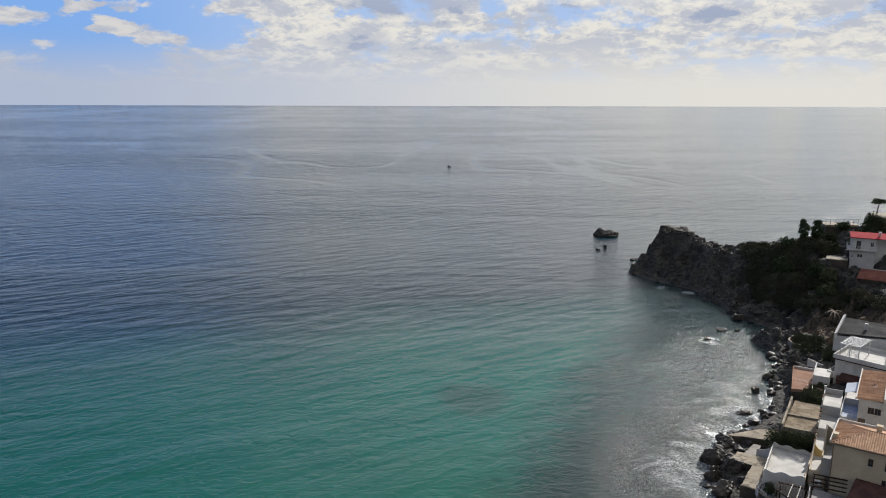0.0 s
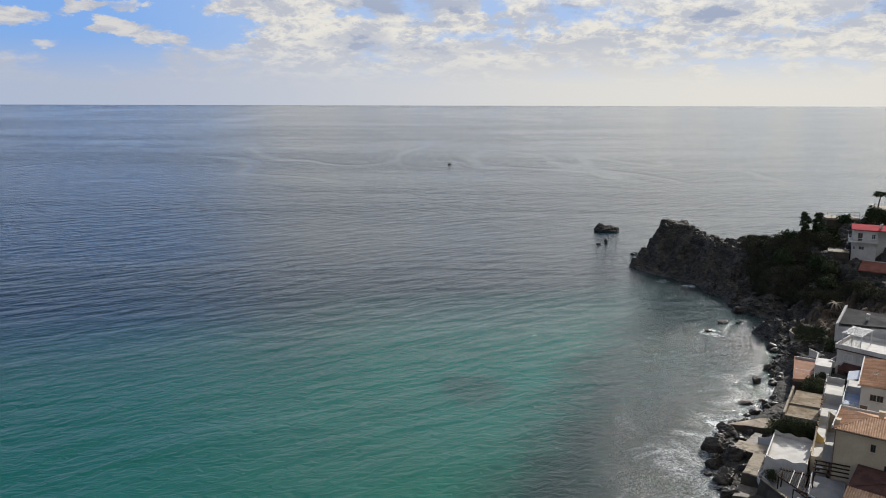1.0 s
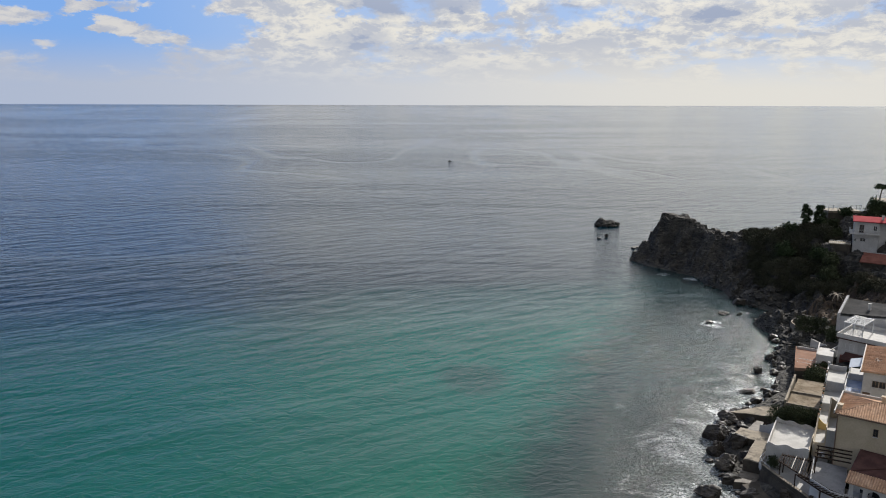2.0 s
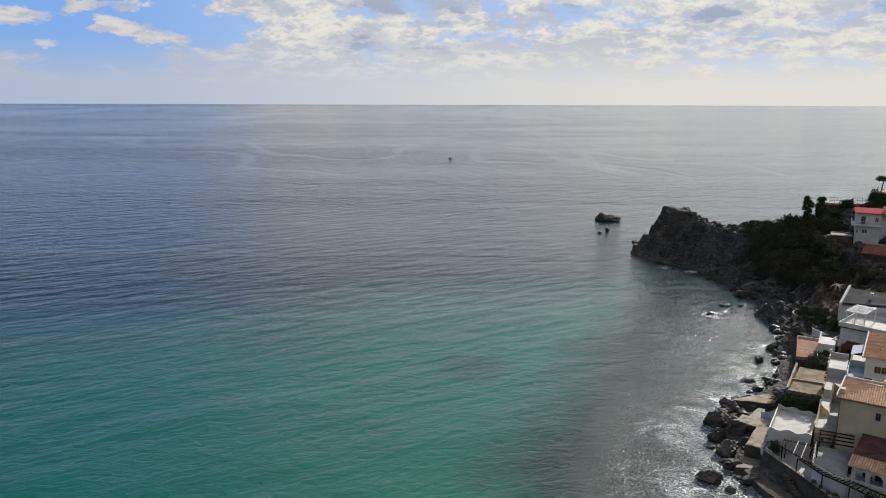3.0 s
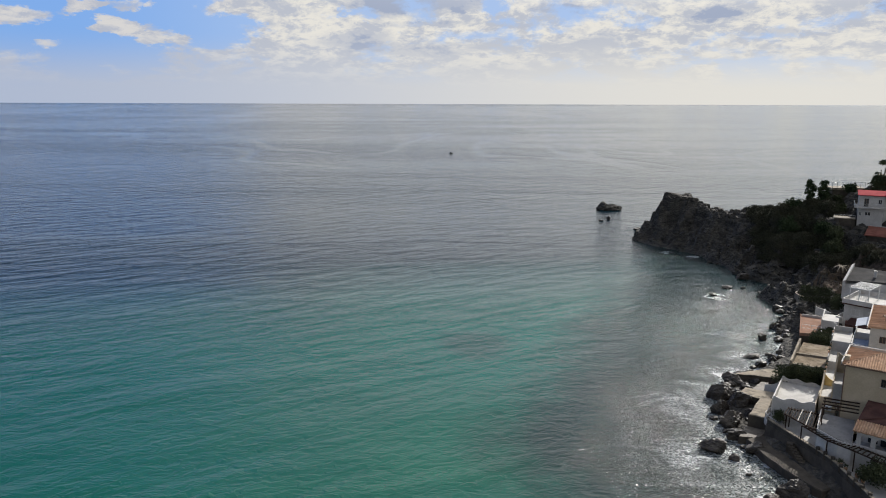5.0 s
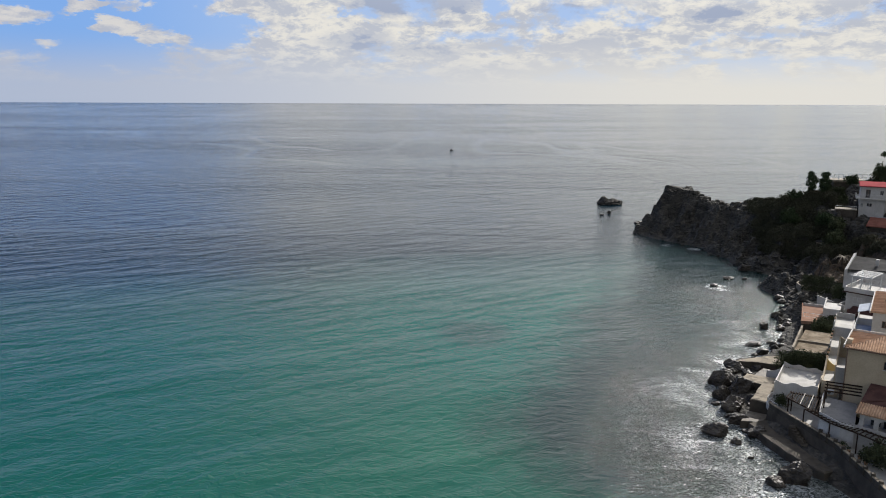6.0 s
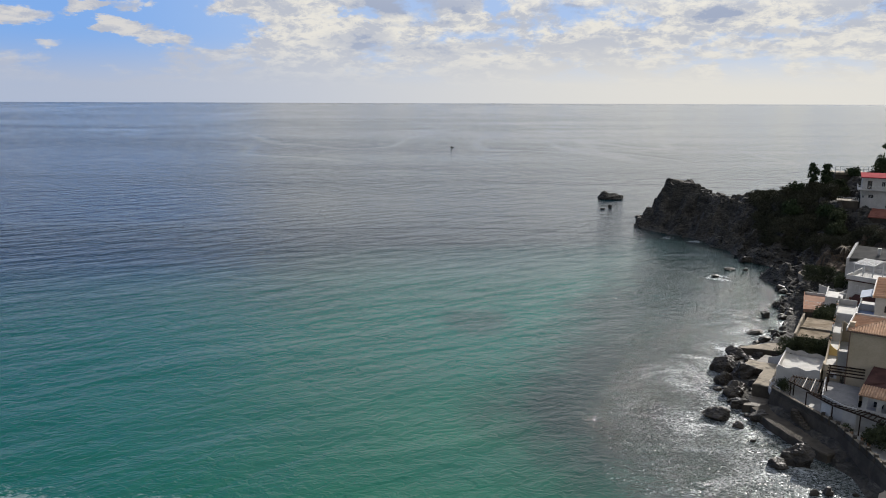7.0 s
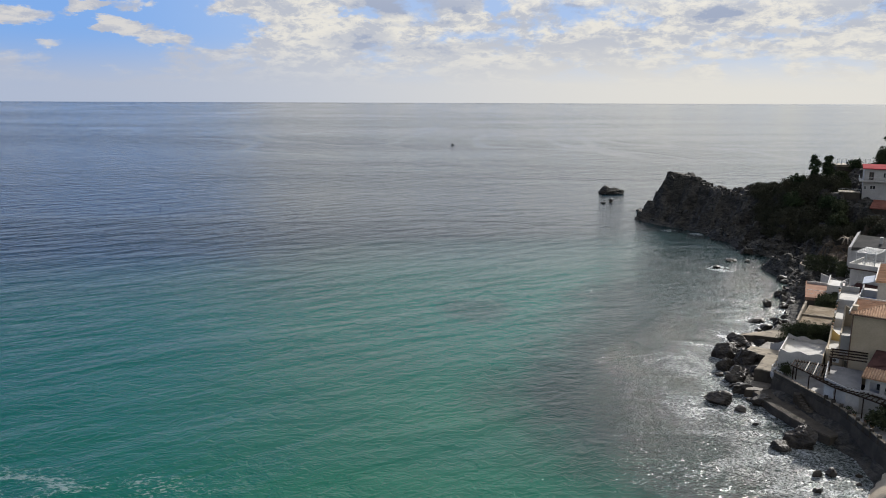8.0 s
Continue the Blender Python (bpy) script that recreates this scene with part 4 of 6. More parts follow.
def brown_pergola():
    """Dark timber pergola over the promenade, in two bays that follow the sea wall."""
    p = thing("pergola", V, "dark brown timber pergola over the white promenade", "pergola")
    Z = 5.0
    for x, y in ((-5.9, -2.7), (-3.9, -5.0), (-5.7, -0.5), (-2.3, -0.4)):
        part("post", block(x - 0.07, x + 0.07, y - 0.07, y + 0.07, 2.5, Z - 0.08), TIMBER, p)
    for a, b in (((-6.2, -2.5), (-2.2, -5.9)), ((-6.0, -0.5), (-2.0, -0.4))):
        part("beam", beam(bmesh.new(), (*a, Z), (*b, Z), 0.12, 0.16), TIMBER, p)
    n = 13
    for k in range(n):
        u = k / (n - 1)
        pale = k in (5, 8)
        part("rafter", beam(bmesh.new(), (-6.1 + 3.9 * u, -2.9 - 3.2 * u, Z + 0.14), (-5.9 + 3.9 * u, -0.3 + 0.1 * u, Z + 0.14), 0.09, 0.12), PALETIMBER if pale else TIMBER, p, "bleached pale rafter" if pale else "")
    q = thing("pergola", V, "narrow dark timber pergola along the sea wall promenade", "pergola")
    line = [(-3.8, -5.2), (-0.9, -8.0), (2.0, -9.4), (5.5, -11.6)]
    back = [(-2.0, -5.6), (0.2, -7.4), (2.6, -8.2), (5.8, -9.8)]
    for (x, y) in ((-0.9, -7.9), (2.0, -9.4), (5.0, -11.3)):
        part("post", block(x - 0.07, x + 0.07, y - 0.07, y + 0.07, 2.5, Z - 0.08), TIMBER, q)
    for row in (line, back):
        for a, b in zip(row, row[1:]):
            part("beam", beam(bmesh.new(), (*a, Z), (*b, Z), 0.11, 0.15), TIMBER, q)
    for (a, b), (c, d) in zip(zip(line, line[1:]), zip(back, back[1:])):
        for k in range(7):
            u = (k + 0.5) / 7
            f, g = Vector(a).lerp(Vector(b), u), Vector(c).lerp(Vector(d), u)
            part("rafter", beam(bmesh.new(), (f.x, f.y, Z + 0.13), (g.x, g.y, Z + 0.13), 0.08, 0.11), TIMBER, q)


def upper_terrace():
    """White-walled upper terrace in front of the cream house, crossed by four timber bars."""
    t = thing("upper_terrace", V, "pale grey raised terrace with white retaining wall below the cream house", "terrace")
    part("wall", prism(bmesh.new(), [(-2.2, -6.2), (0.2, -8.0), (1.6, -8.3), (1.6, -0.2), (-2.4, 0.2)], 1.2, 5.0), WHITE, t)
    # floor colour carries the house's shade
    part("floor", prism(bmesh.new(), [(-2.0, -6.0), (0.3, -7.8), (1.55, -8.1), (1.55, -0.2), (-2.2, 0.1)], 5.004, 5.06), SHADEFLOOR, t)
    part("parapet", strip_wall(bmesh.new(), [(-2.25, 0.2), (-2.15, -6.2), (0.2, -8.0), (1.6, -8.3)], 0.14, 4.9, [5.5, 5.45, 5.3, 5.3]), WHITE, t, "low white parapet")
    p = thing("pergola", V, "open dark timber pergola frame over the raised terrace", "pergola")
    for y in (-0.4, -1.5, -2.6, -3.8):
        part("beam", beam(bmesh.new(), (-2.1, y, 7.3), (1.9, y + 0.35, 7.3), 0.12, 0.15), TIMBER, p)
    for x, y in ((-1.9, -3.8), (-1.9, -0.4)):
        part("post", block(x - 0.07, x + 0.07, y - 0.07, y + 0.07, 5.06, 7.22), TIMBER, p)


def low_house():
    """Low house with a dark red roof, an orange tiled eave and an arched porch."""
    h = thing("low_house", at(47.5, 79.6, 40), "low white house with dark red roof, tiled eave and arched porch", "house")
    L, D = 11.0, 7.4
    walls = bmesh.new()
    box(walls, 0.3, L, 1.9, D, 2.0, 7.0)
    part("wall", walls, WHITE, h)
    front = bmesh.new()
    # porch wall with round-headed openings, cut as piers and spandrels
    x = 0.3
    base = 4.9
    openings = [(0.75, 1.75, False), (2.25, 3.55, True), (4.0, 5.3, True), (5.75, 7.05, True)]
    for a, b, arched in openings:
        box(front, x, a, 0.15, 0.45, base, 6.75)
        if arched:
            r, c = (b - a) / 2, (a + b) / 2
            ring = [(c - r * math.cos(math.pi * k / 10), 5.75 + min(r, 0.7) * math.sin(math.pi * k / 10)) for k in range(11)]
            for (xa, za), (xb, zb) in zip(ring, ring[1:]):
                v = [front.verts.new(q) for q in ((xa, 0.15, za), (xb, 0.15, zb), (xb, 0.15, 6.75), (xa, 0.15, 6.75), (xa, 0.45, za), (xb, 0.45, zb), (xb, 0.45, 6.75), (xa, 0.45, 6.75))]
                for q in ((0, 1, 2, 3), (7, 6, 5, 4), (0, 4, 5, 1), (3, 2, 6, 7)):
                    front.faces.new([v[i] for i in q])
        else:
            box(front, a, b, 0.15, 0.45, 6.3, 6.75)
        x = b
    box(front, x, L, 0.15, 0.45, base, 6.75)
    part("porch_wall", front, WHITE, h, "white porch wall with round arches")
    part("porch_floor", block(0.0, L, -0.4, 1.9, 2.0, 4.88), WHITEFLOOR, h)
    part("parapet", block(0.0, L, -0.42, -0.28, 4.88, 5.35), WHITE, h, "low white porch parapet")
    part("porch_beam", block(0.3, L, 0.46, 1.88, 6.6, 6.75), WHITE, h)
    roof = bmesh.new()
    prism(roof, [(-0.1, 1.75), (L, 1.75), (L, D), (-0.1, D)], [7.25, 7.25, 7.9, 7.9], [7.4, 7.4, 8.05, 8.05])
    part("roof", roof, DARKTILE, h, "flat-pitched dark red tile roof")
    eave = bmesh.new()
    prism(eave, [(-0.1, -0.35), (L, -0.35), (L, 1.74), (-0.1, 1.74)], [6.78, 6.78, 7.3, 7.3], [6.86, 6.86, 7.42, 7.42])
    part("eave", eave, TILE, h, "orange tiled porch eave")
    one = tile_mesh("eave_tile", TILE)
    slope = math.atan2(0.56, 2.1)
    for row in range(6):
        for col in range(26):
            t = part("roof_tile", one, TILE, h)
            t.matrix_local = pose(0.0 + col * 0.27, -0.38 + row * 0.36 * math.cos(slope), 6.88 + row * 0.36 * math.sin(slope), math.degrees(slope) + 3)
    hip = bmesh.new()
    for a, b in (((-0.05, 1.8, 7.45), (3.2, 4.4, 7.75)), ((3.2, 4.4, 7.75), (L, 4.4, 7.75))):
        tube(hip, [a, b], [0.09, 0.09], 6)
    part("ridge_cap", hip, DARKTILE, h)
    part("pane", block(1.2, 2.2, 1.84, 1.88, 5.0, 6.5), GLASS, h, "dark porch pane deepening the shade of the opening")
    # dark panes and a door added behind the arches to darken the porch depth
    for x0, x1 in ((2.5, 3.4), (5.8, 7.0)):
        part("pane", block(x0, x1, 1.84, 1.88, 4.9, 6.5), GLASS, h, "dark porch pane deepening the shade of the opening")
    door(h, pose(4.6, 1.86, 4.9), 1.2, 1.7, TIMBER)
    return h


def sea_wall():
    """High sea wall with a parapet, holding the promenade above the rocks."""
    top = [(-8.15, -0.8), (-5.1, -3.9), (-1.8, -7.0), (-0.1, -8.9), (1.7, -12.0), (3.1, -14.3), (4.6, -17.0), (8.0, -24.0), (14.0, -40.0)]
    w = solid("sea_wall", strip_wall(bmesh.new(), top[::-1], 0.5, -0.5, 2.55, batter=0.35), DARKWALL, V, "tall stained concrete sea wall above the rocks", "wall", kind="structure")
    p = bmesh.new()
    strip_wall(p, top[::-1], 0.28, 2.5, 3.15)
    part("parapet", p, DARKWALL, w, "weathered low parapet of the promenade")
    cap = bmesh.new()
    strip_wall(cap, top[::-1], 0.38, 3.154, 3.26)
    part("coping", cap, CONCRETE, w, "pale worn coping")
    for (a, b) in zip(top[2:], top[3:]):
        for u in (0.0, 0.5):
            o = Vector(a).lerp(Vector(b), u)
            part("pier", block(o.x - 0.22, o.x + 0.22, o.y - 0.22, o.y + 0.22, 2.56, 3.55), DARKWALL, w)
    floor = [(-8.1, -0.6), (-5.0, -3.7), (-1.7, -6.7), (0.1, -8.7), (1.9, -11.9), (3.3, -14.2), (4.8, -16.9), (8.2, -24.0), (16, -24), (16, -6), (0, 0), (-8.4, 3.0)]
    solid("promenade", prism(bmesh.new(), floor, 0.3, 2.5), WHITEFLOOR, V, "pale paved promenade behind the sea wall", "promenade", kind="structure")
    return w


def rough_slab(name, pts, z0, z1, label, mat=None, seed=0):
    """A cast concrete platform with broken edges."""
    rng = random.Random(seed)
    ring, tops = [], []
    for (a, b) in zip(pts, pts[1:] + pts[:1]):
        k = max(2, int(math.dist(a, b) / 0.8))
        for i in range(k):
            u = i / k
            j = 0.0 if i == 0 else rng.uniform(-0.12, 0.12)
            ring.append((a[0] + (b[0] - a[0]) * u + j, a[1] + (b[1] - a[1]) * u + j))
            tops.append(z1 + rng.uniform(-0.05, 0.03))
    bm = bmesh.new()
    lo = [bm.verts.new((x, y, z0)) for x, y in ring]
    mid = [bm.verts.new((x, y, z - 0.12)) for (x, y), z in zip(ring, tops)]
    cx, cy = sum(p[0] for p in ring) / len(ring), sum(p[1] for p in ring) / len(ring)
    hi = [bm.verts.new((x + (cx - x) * 0.03, y + (cy - y) * 0.03, z)) for (x, y), z in zip(ring, tops)]
    n = len(ring)
    for a, b in ((lo, mid), (mid, hi)):
        for i in range(n):
            bm.faces.new((a[i], a[(i + 1) % n], b[(i + 1) % n], b[i]))
    bm.faces.new(hi)
    bm.faces.new(lo[::-1])
    bmesh.ops.triangulate(bm, faces=[f for f in bm.faces if len(f.verts) > 4])
    ob = solid(name, bm, mat or CONCRETE, V, label, "platform", "bathing platforms")
    ob.data.materials.append(DARKWALL)
    for f in ob.data.polygons:  # the sides are damp, and their shade is painted in too
        f.material_index = 1 if abs(f.normal.z) < 0.5 else 0
    return ob


def shore_platforms():
    rough_slab("concrete_platform", [(-10.8, 0.8), (-8.3, 0.8), (-8.2, 8.0), (-10.2, 8.6)], -0.5, 2.6, "worn concrete bathing platform above the rocks", seed=1)
    rough_slab("concrete_platform", [(-13.6, 10.2), (-10.8, 9.4), (-8.6, 9.6), (-8.8, 12.9), (-13.2, 13.0)], -0.5, 1.75, "low worn concrete bathing platform", seed=2)
    rough_slab("concrete_platform", [(-12.6, 13.2), (-8.9, 13.2), (-9.2, 17.8), (-11.6, 18.4)], -0.5, 1.15, "lowest wet brown concrete platform by the water", WETCONCRETE, seed=3)
    rough_slab("concrete_jetty", [(-15.8, 18.6), (-9.6, 20.2), (-9.0, 24.6), (-11.5, 23.8)], -0.5, 1.5, "pointed concrete jetty slab reaching into the water", seed=4)
    rough_slab("concrete_platform", [(-11.2, -3.4), (-8.6, -2.6), (-8.5, 0.6), (-11.0, 0.6)], -0.5, 1.0, "low wet brown concrete landing among boulders", WETCONCRETE, seed=5)
    ramp = [(-10.2, -3.6), (-7.9, -6.8), (-5.0, -9.8), (-2.5, -11.8), (-0.7, -13.0), (0.6, -11.2), (-1.3, -9.2), (-5.6, -4.4), (-8.5, -1.3)]
    rough_slab("shore_path", ramp, -0.5, 1.05, "sloping concrete shore path under the sea wall", DARKWALL, seed=6)
    st = thing("stair", V, "narrow dark concrete stair down the sea wall", "stair")
    for k in range(8):
        u = k / 7
        x, y = -5.0 + 1.9 * u, -4.75 - 2.2 * u
        part("step", block(x - 0.35, x + 0.35, y - 0.75, y + 0.1, 0.6, 2.4 - 0.19 * k), DARKWALL, st)
    w = thing("low_wall", V, "white curved balustrade at the corner of the promenade", "wall")
    part("kerb", strip_wall(bmesh.new(), [(-8.3, 2.6), (-8.7, 0.6), (-8.3, -0.5), (-7.2, -1.6)], 0.2, 2.0, 2.75), WHITE, w)
    for a, b in (((-8.3, 2.6), (-8.7, 0.6)), ((-8.7, 0.6), (-8.3, -0.5)), ((-8.3, -0.5), (-7.2, -1.6))):
        railing(w, (*a, 2.75), (*b, 2.75), 0.75, 0.6)


def garden_terrace():
    """Dry garden terrace with a low seaward wall."""
    g = thing("garden_terrace", V, "dry bare garden terrace with low concrete edge", "terrace")
    part("ground_bed", prism(bmesh.new(), [(-7.7, 20.6), (-2.4, 20.8), (-2.0, 33.0), (-7.4, 33.0)], 1.0, 4.0), SOIL, g, "dry patchy soil")
    part("parapet", strip_wall(bmesh.new(), [(-7.9, 33.2), (-7.95, 20.5)], 0.3, 0.8, 4.6), CONCRETE, g, "worn pale concrete edge")
    part("parapet", strip_wall(bmesh.new(), [(-7.8, 25.8), (-2.4, 26.2)], 0.25, 3.9, 4.28), CONCRETE, g, "low cross wall")
    part("parapet", strip_wall(bmesh.new(), [(-7.8, 20.45), (-2.4, 20.65)], 0.25, 0.8, 4.2), CONCRETE, g)


def tile_terrace():
    """Terracotta roof terrace on a low building at the water."""
    M = at(62.9, 125.0, 26)
    h = thing("terrace_building", M, "low building at the water with a terracotta roof terrace", "building")
    pts = [(0, 0), (2.3, 0.6), (2.3, 2.2), (5.4, 2.6), (5.4, 12.6), (0, 12.9)]
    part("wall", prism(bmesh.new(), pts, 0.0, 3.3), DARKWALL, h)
    part("floor", prism(bmesh.new(), [(0.1, 0.1), (2.2, 0.7), (2.2, 2.3), (5.3, 2.7), (5.3, 12.5), (0.1, 12.8)], 3.304, 3.36), TERRA, h, "worn terracotta floor")
    part("parapet", strip_wall(bmesh.new(), [(0.0, 12.9), (0.0, 0.0), (2.3, 0.6)], 0.16, 3.2, 3.75), TERRA, h, "low brick-coloured parapet")
    part("parapet", strip_wall(bmesh.new(), [(0.1, 12.85), (5.4, 12.5)], 0.16, 3.2, 3.8), WHITE, h, "low white parapet")
    railing(h, (0.2, 4.4, 3.36), (3.4, 4.0, 3.36), 0.8, 0.5)
    railing(h, (3.4, 4.0, 3.36), (3.3, 0.9, 3.36), 0.8, 0.5)
    s = thing("white_stair_house", at(69.0, 127.5, 31), "small white stair building beside the terracotta terrace", "building")
    part("wall", block(-1.0, 1.6, 0, 4.6, 0.5, 5.2), WHITE, s)
    part("parapet", prism(bmesh.new(), [(-1.1, -0.05), (-0.9, -0.05), (-0.9, 5.4), (-1.1, 5.4)], 3.0, [5.3, 5.3, 5.9, 5.9]), WHITE, s, "sloping white stair wall")
    window(s, pose(0.3, 0, 3.3), 0.7, 0.8, True)
    w = thing("boundary_wall", at(69.5, 139.5, 31), "white painted boundary wall behind the terrace", "wall")
    part("wall", prism(bmesh.new(), [(2.9, -0.6), (6.0, -1.3), (6.0, -1.1), (2.9, -0.4)], 0.5, [5.0, 4.2, 4.2, 5.0]), WHITE, w)


def orange_house():
    """White house with a low-pitched orange roof and stepped seaward terraces."""
    h = thing("white_house", at(59.1, 98.8, 32.5), "white two-storey house with pale orange roof and blue terraces", "house")
    L, D = 12.0, 13.0
    part("wall", block(0.3, L, 0.3, D, 3.0, 13.0), WHITE, h)
    roof = bmesh.new()
    prism(roof, [(0, 0), (3.3, -0.1), (3.3, D + 0.2), (0, D + 0.2)], [13.0, 13.25, 13.25, 13.0], [13.16, 13.42, 13.42, 13.16])
    part("roof", roof, TILE, h, "pale orange tiled roof slope")
    r2 = bmesh.new()
    prism(r2, [(3.55, -0.1), (L, -0.1), (L, D + 0.2), (3.55, D + 0.2)], [13.4, 13.0, 13.0, 13.4], [13.56, 13.15, 13.15, 13.56])
    part("roof", r2, DARKTILE, h, "brown-red tiled roof slope")
    for x0, z0, x1, z1, mat in ((0.05, 13.17, 3.28, 13.42, TILE), (3.6, 13.56, L, 13.16, DARKTILE)):
        row = as_mesh(tube(bmesh.new(), [(x0, 0, z0), (x1, 0, z1)], [0.085, 0.085], 6), "roof_tile")
        for k in range(44):
            part("roof_tile", row, mat, h).location.y = 0.05 + 0.3 * k
    part("fascia", block(-0.16, -0.02, -0.2, D + 0.3, 13.0, 13.34), WHITE, h, "white roof edge")
    part("fascia", block(3.32, 3.54, -0.25, D + 0.3, 13.1, 13.72), WHITE, h, "white ridge wall")
    window(h, pose(1.9, 0.3, 11.0), 0.8, 0.95, True)
    window(h, pose(2.75, 0.3, 11.0), 0.8, 0.95, True)
    window(h, pose(4.9, 0.3, 11.0), 1.2, 1.1)
    door(h, pose(0.9, 0.3, 8.0), 0.95, 2.1)
    t = part("terrace", block(-1.9, 0.28, 0.8, D, 3.0, 9.2), WHITE, h, "white side terrace")
    part("terrace_floor", block(-1.75, 0.26, 0.95, 7.0, 9.204, 9.24), BLUECLOTH, t, "faded blue terrace floor")
    part("parapet", block(-1.9, -1.77, 0.8, D, 9.202, 9.75), WHITE, t)
    part("parapet", block(-1.76, 0.28, 0.8, 0.93, 9.202, 9.6), WHITE, t)
    part("parapet", block(-1.76, 0.28, 7.1, 7.23, 9.202, 10.2), WHITE, t)
    railing(t, (-1.83, 0.86, 9.6), (0.2, 0.86, 9.6), 0.5, 0.2)
    railing(t, (-1.83, 0.9, 9.75), (-1.83, 7.0, 9.75), 0.45, 0.2)
    part("terrace_floor", block(-1.75, 0.26, 7.3, D - 0.2, 9.204, 9.25), WHITEFLOOR, t)
    part("canopy", prism(bmesh.new(), [(-1.85, 6.9), (-0.2, 6.9), (-0.2, 10.4), (-1.85, 10.4)], [11.1, 11.6, 11.9, 11.4], [11.15, 11.65, 11.95, 11.45]), CANOPY, h, "pale blue sloping canvas canopy")
    for x, y in ((-1.75, 7.0), (-1.75, 10.3)):
        part("canopy_post", block(x - 0.03, x + 0.03, y - 0.03, y + 0.03, 9.25, 11.15), WHITEPAINT, h)
    a = bmesh.new()
    beam(a, (1.9, 3.4, 13.2), (1.9, 3.4, 14.6), 0.04)
    for k in range(5):
        beam(a, (1.5, 3.0 + 0.2 * k, 14.1 + 0.02 * k), (2.3, 3.0 + 0.2 * k, 14.1 + 0.02 * k), 0.025)
    beam(a, (1.9, 2.9, 14.1), (1.9, 4.0, 14.2), 0.03)
    part("antenna", a, IRON, h, "thin metal roof antenna")
    # white terraces that step down to the bay, each with its outer wall
    lo = thing("white_terrace", V, "white terraces stepping down between low white walls", "terrace")
    for y0, y1, z in ((11.6, 16.6, 5.5), (16.6, 22.3, 6.7), (22.3, 28.0, 8.2)):
        part("wall", block(-2.9, -0.25, y0 + 0.002, y1, 1.0, z), WHITE, lo)
        part("floor", block(-2.74, -0.3, y0 + 0.1, y1 - 0.1, z + 0.004, z + 0.04), WHITEFLOOR, lo)
        part("parapet", block(-2.9, -2.75, y0 + 0.002, y1, z + 0.002, z + 0.85), WHITE, lo)
        part("pillar", block(-3.0, -2.65, y1 - 0.45, y1 - 0.1, z + 0.852, z + 1.35), WHITE, lo)
    part("parapet", block(-2.74, -0.3, 27.85, 28.0, 8.244, 9.1), WHITE, lo)
    for k in range(7):
        y = 12.4 + k * 1.9
        pot = thing("flower_pot", V @ pose(-2.83, y, 6.35 if y < 16.6 else 7.55 if y < 22.3 else 9.05), "small potted plant on the white terrace wall", "plant pot", "pots on the terrace wall")
        part("pot", tube(bmesh.new(), [(0, 0, 0), (0, 0, 0.28)], [0.11, 0.16], 8), TILE, pot)
        part("leaves", leaf_mesh("leaves", [(0, 0, 0.42, 0.2, 0.2, 0.18)], 0.08, 500, k), LEAF, pot)
    return h


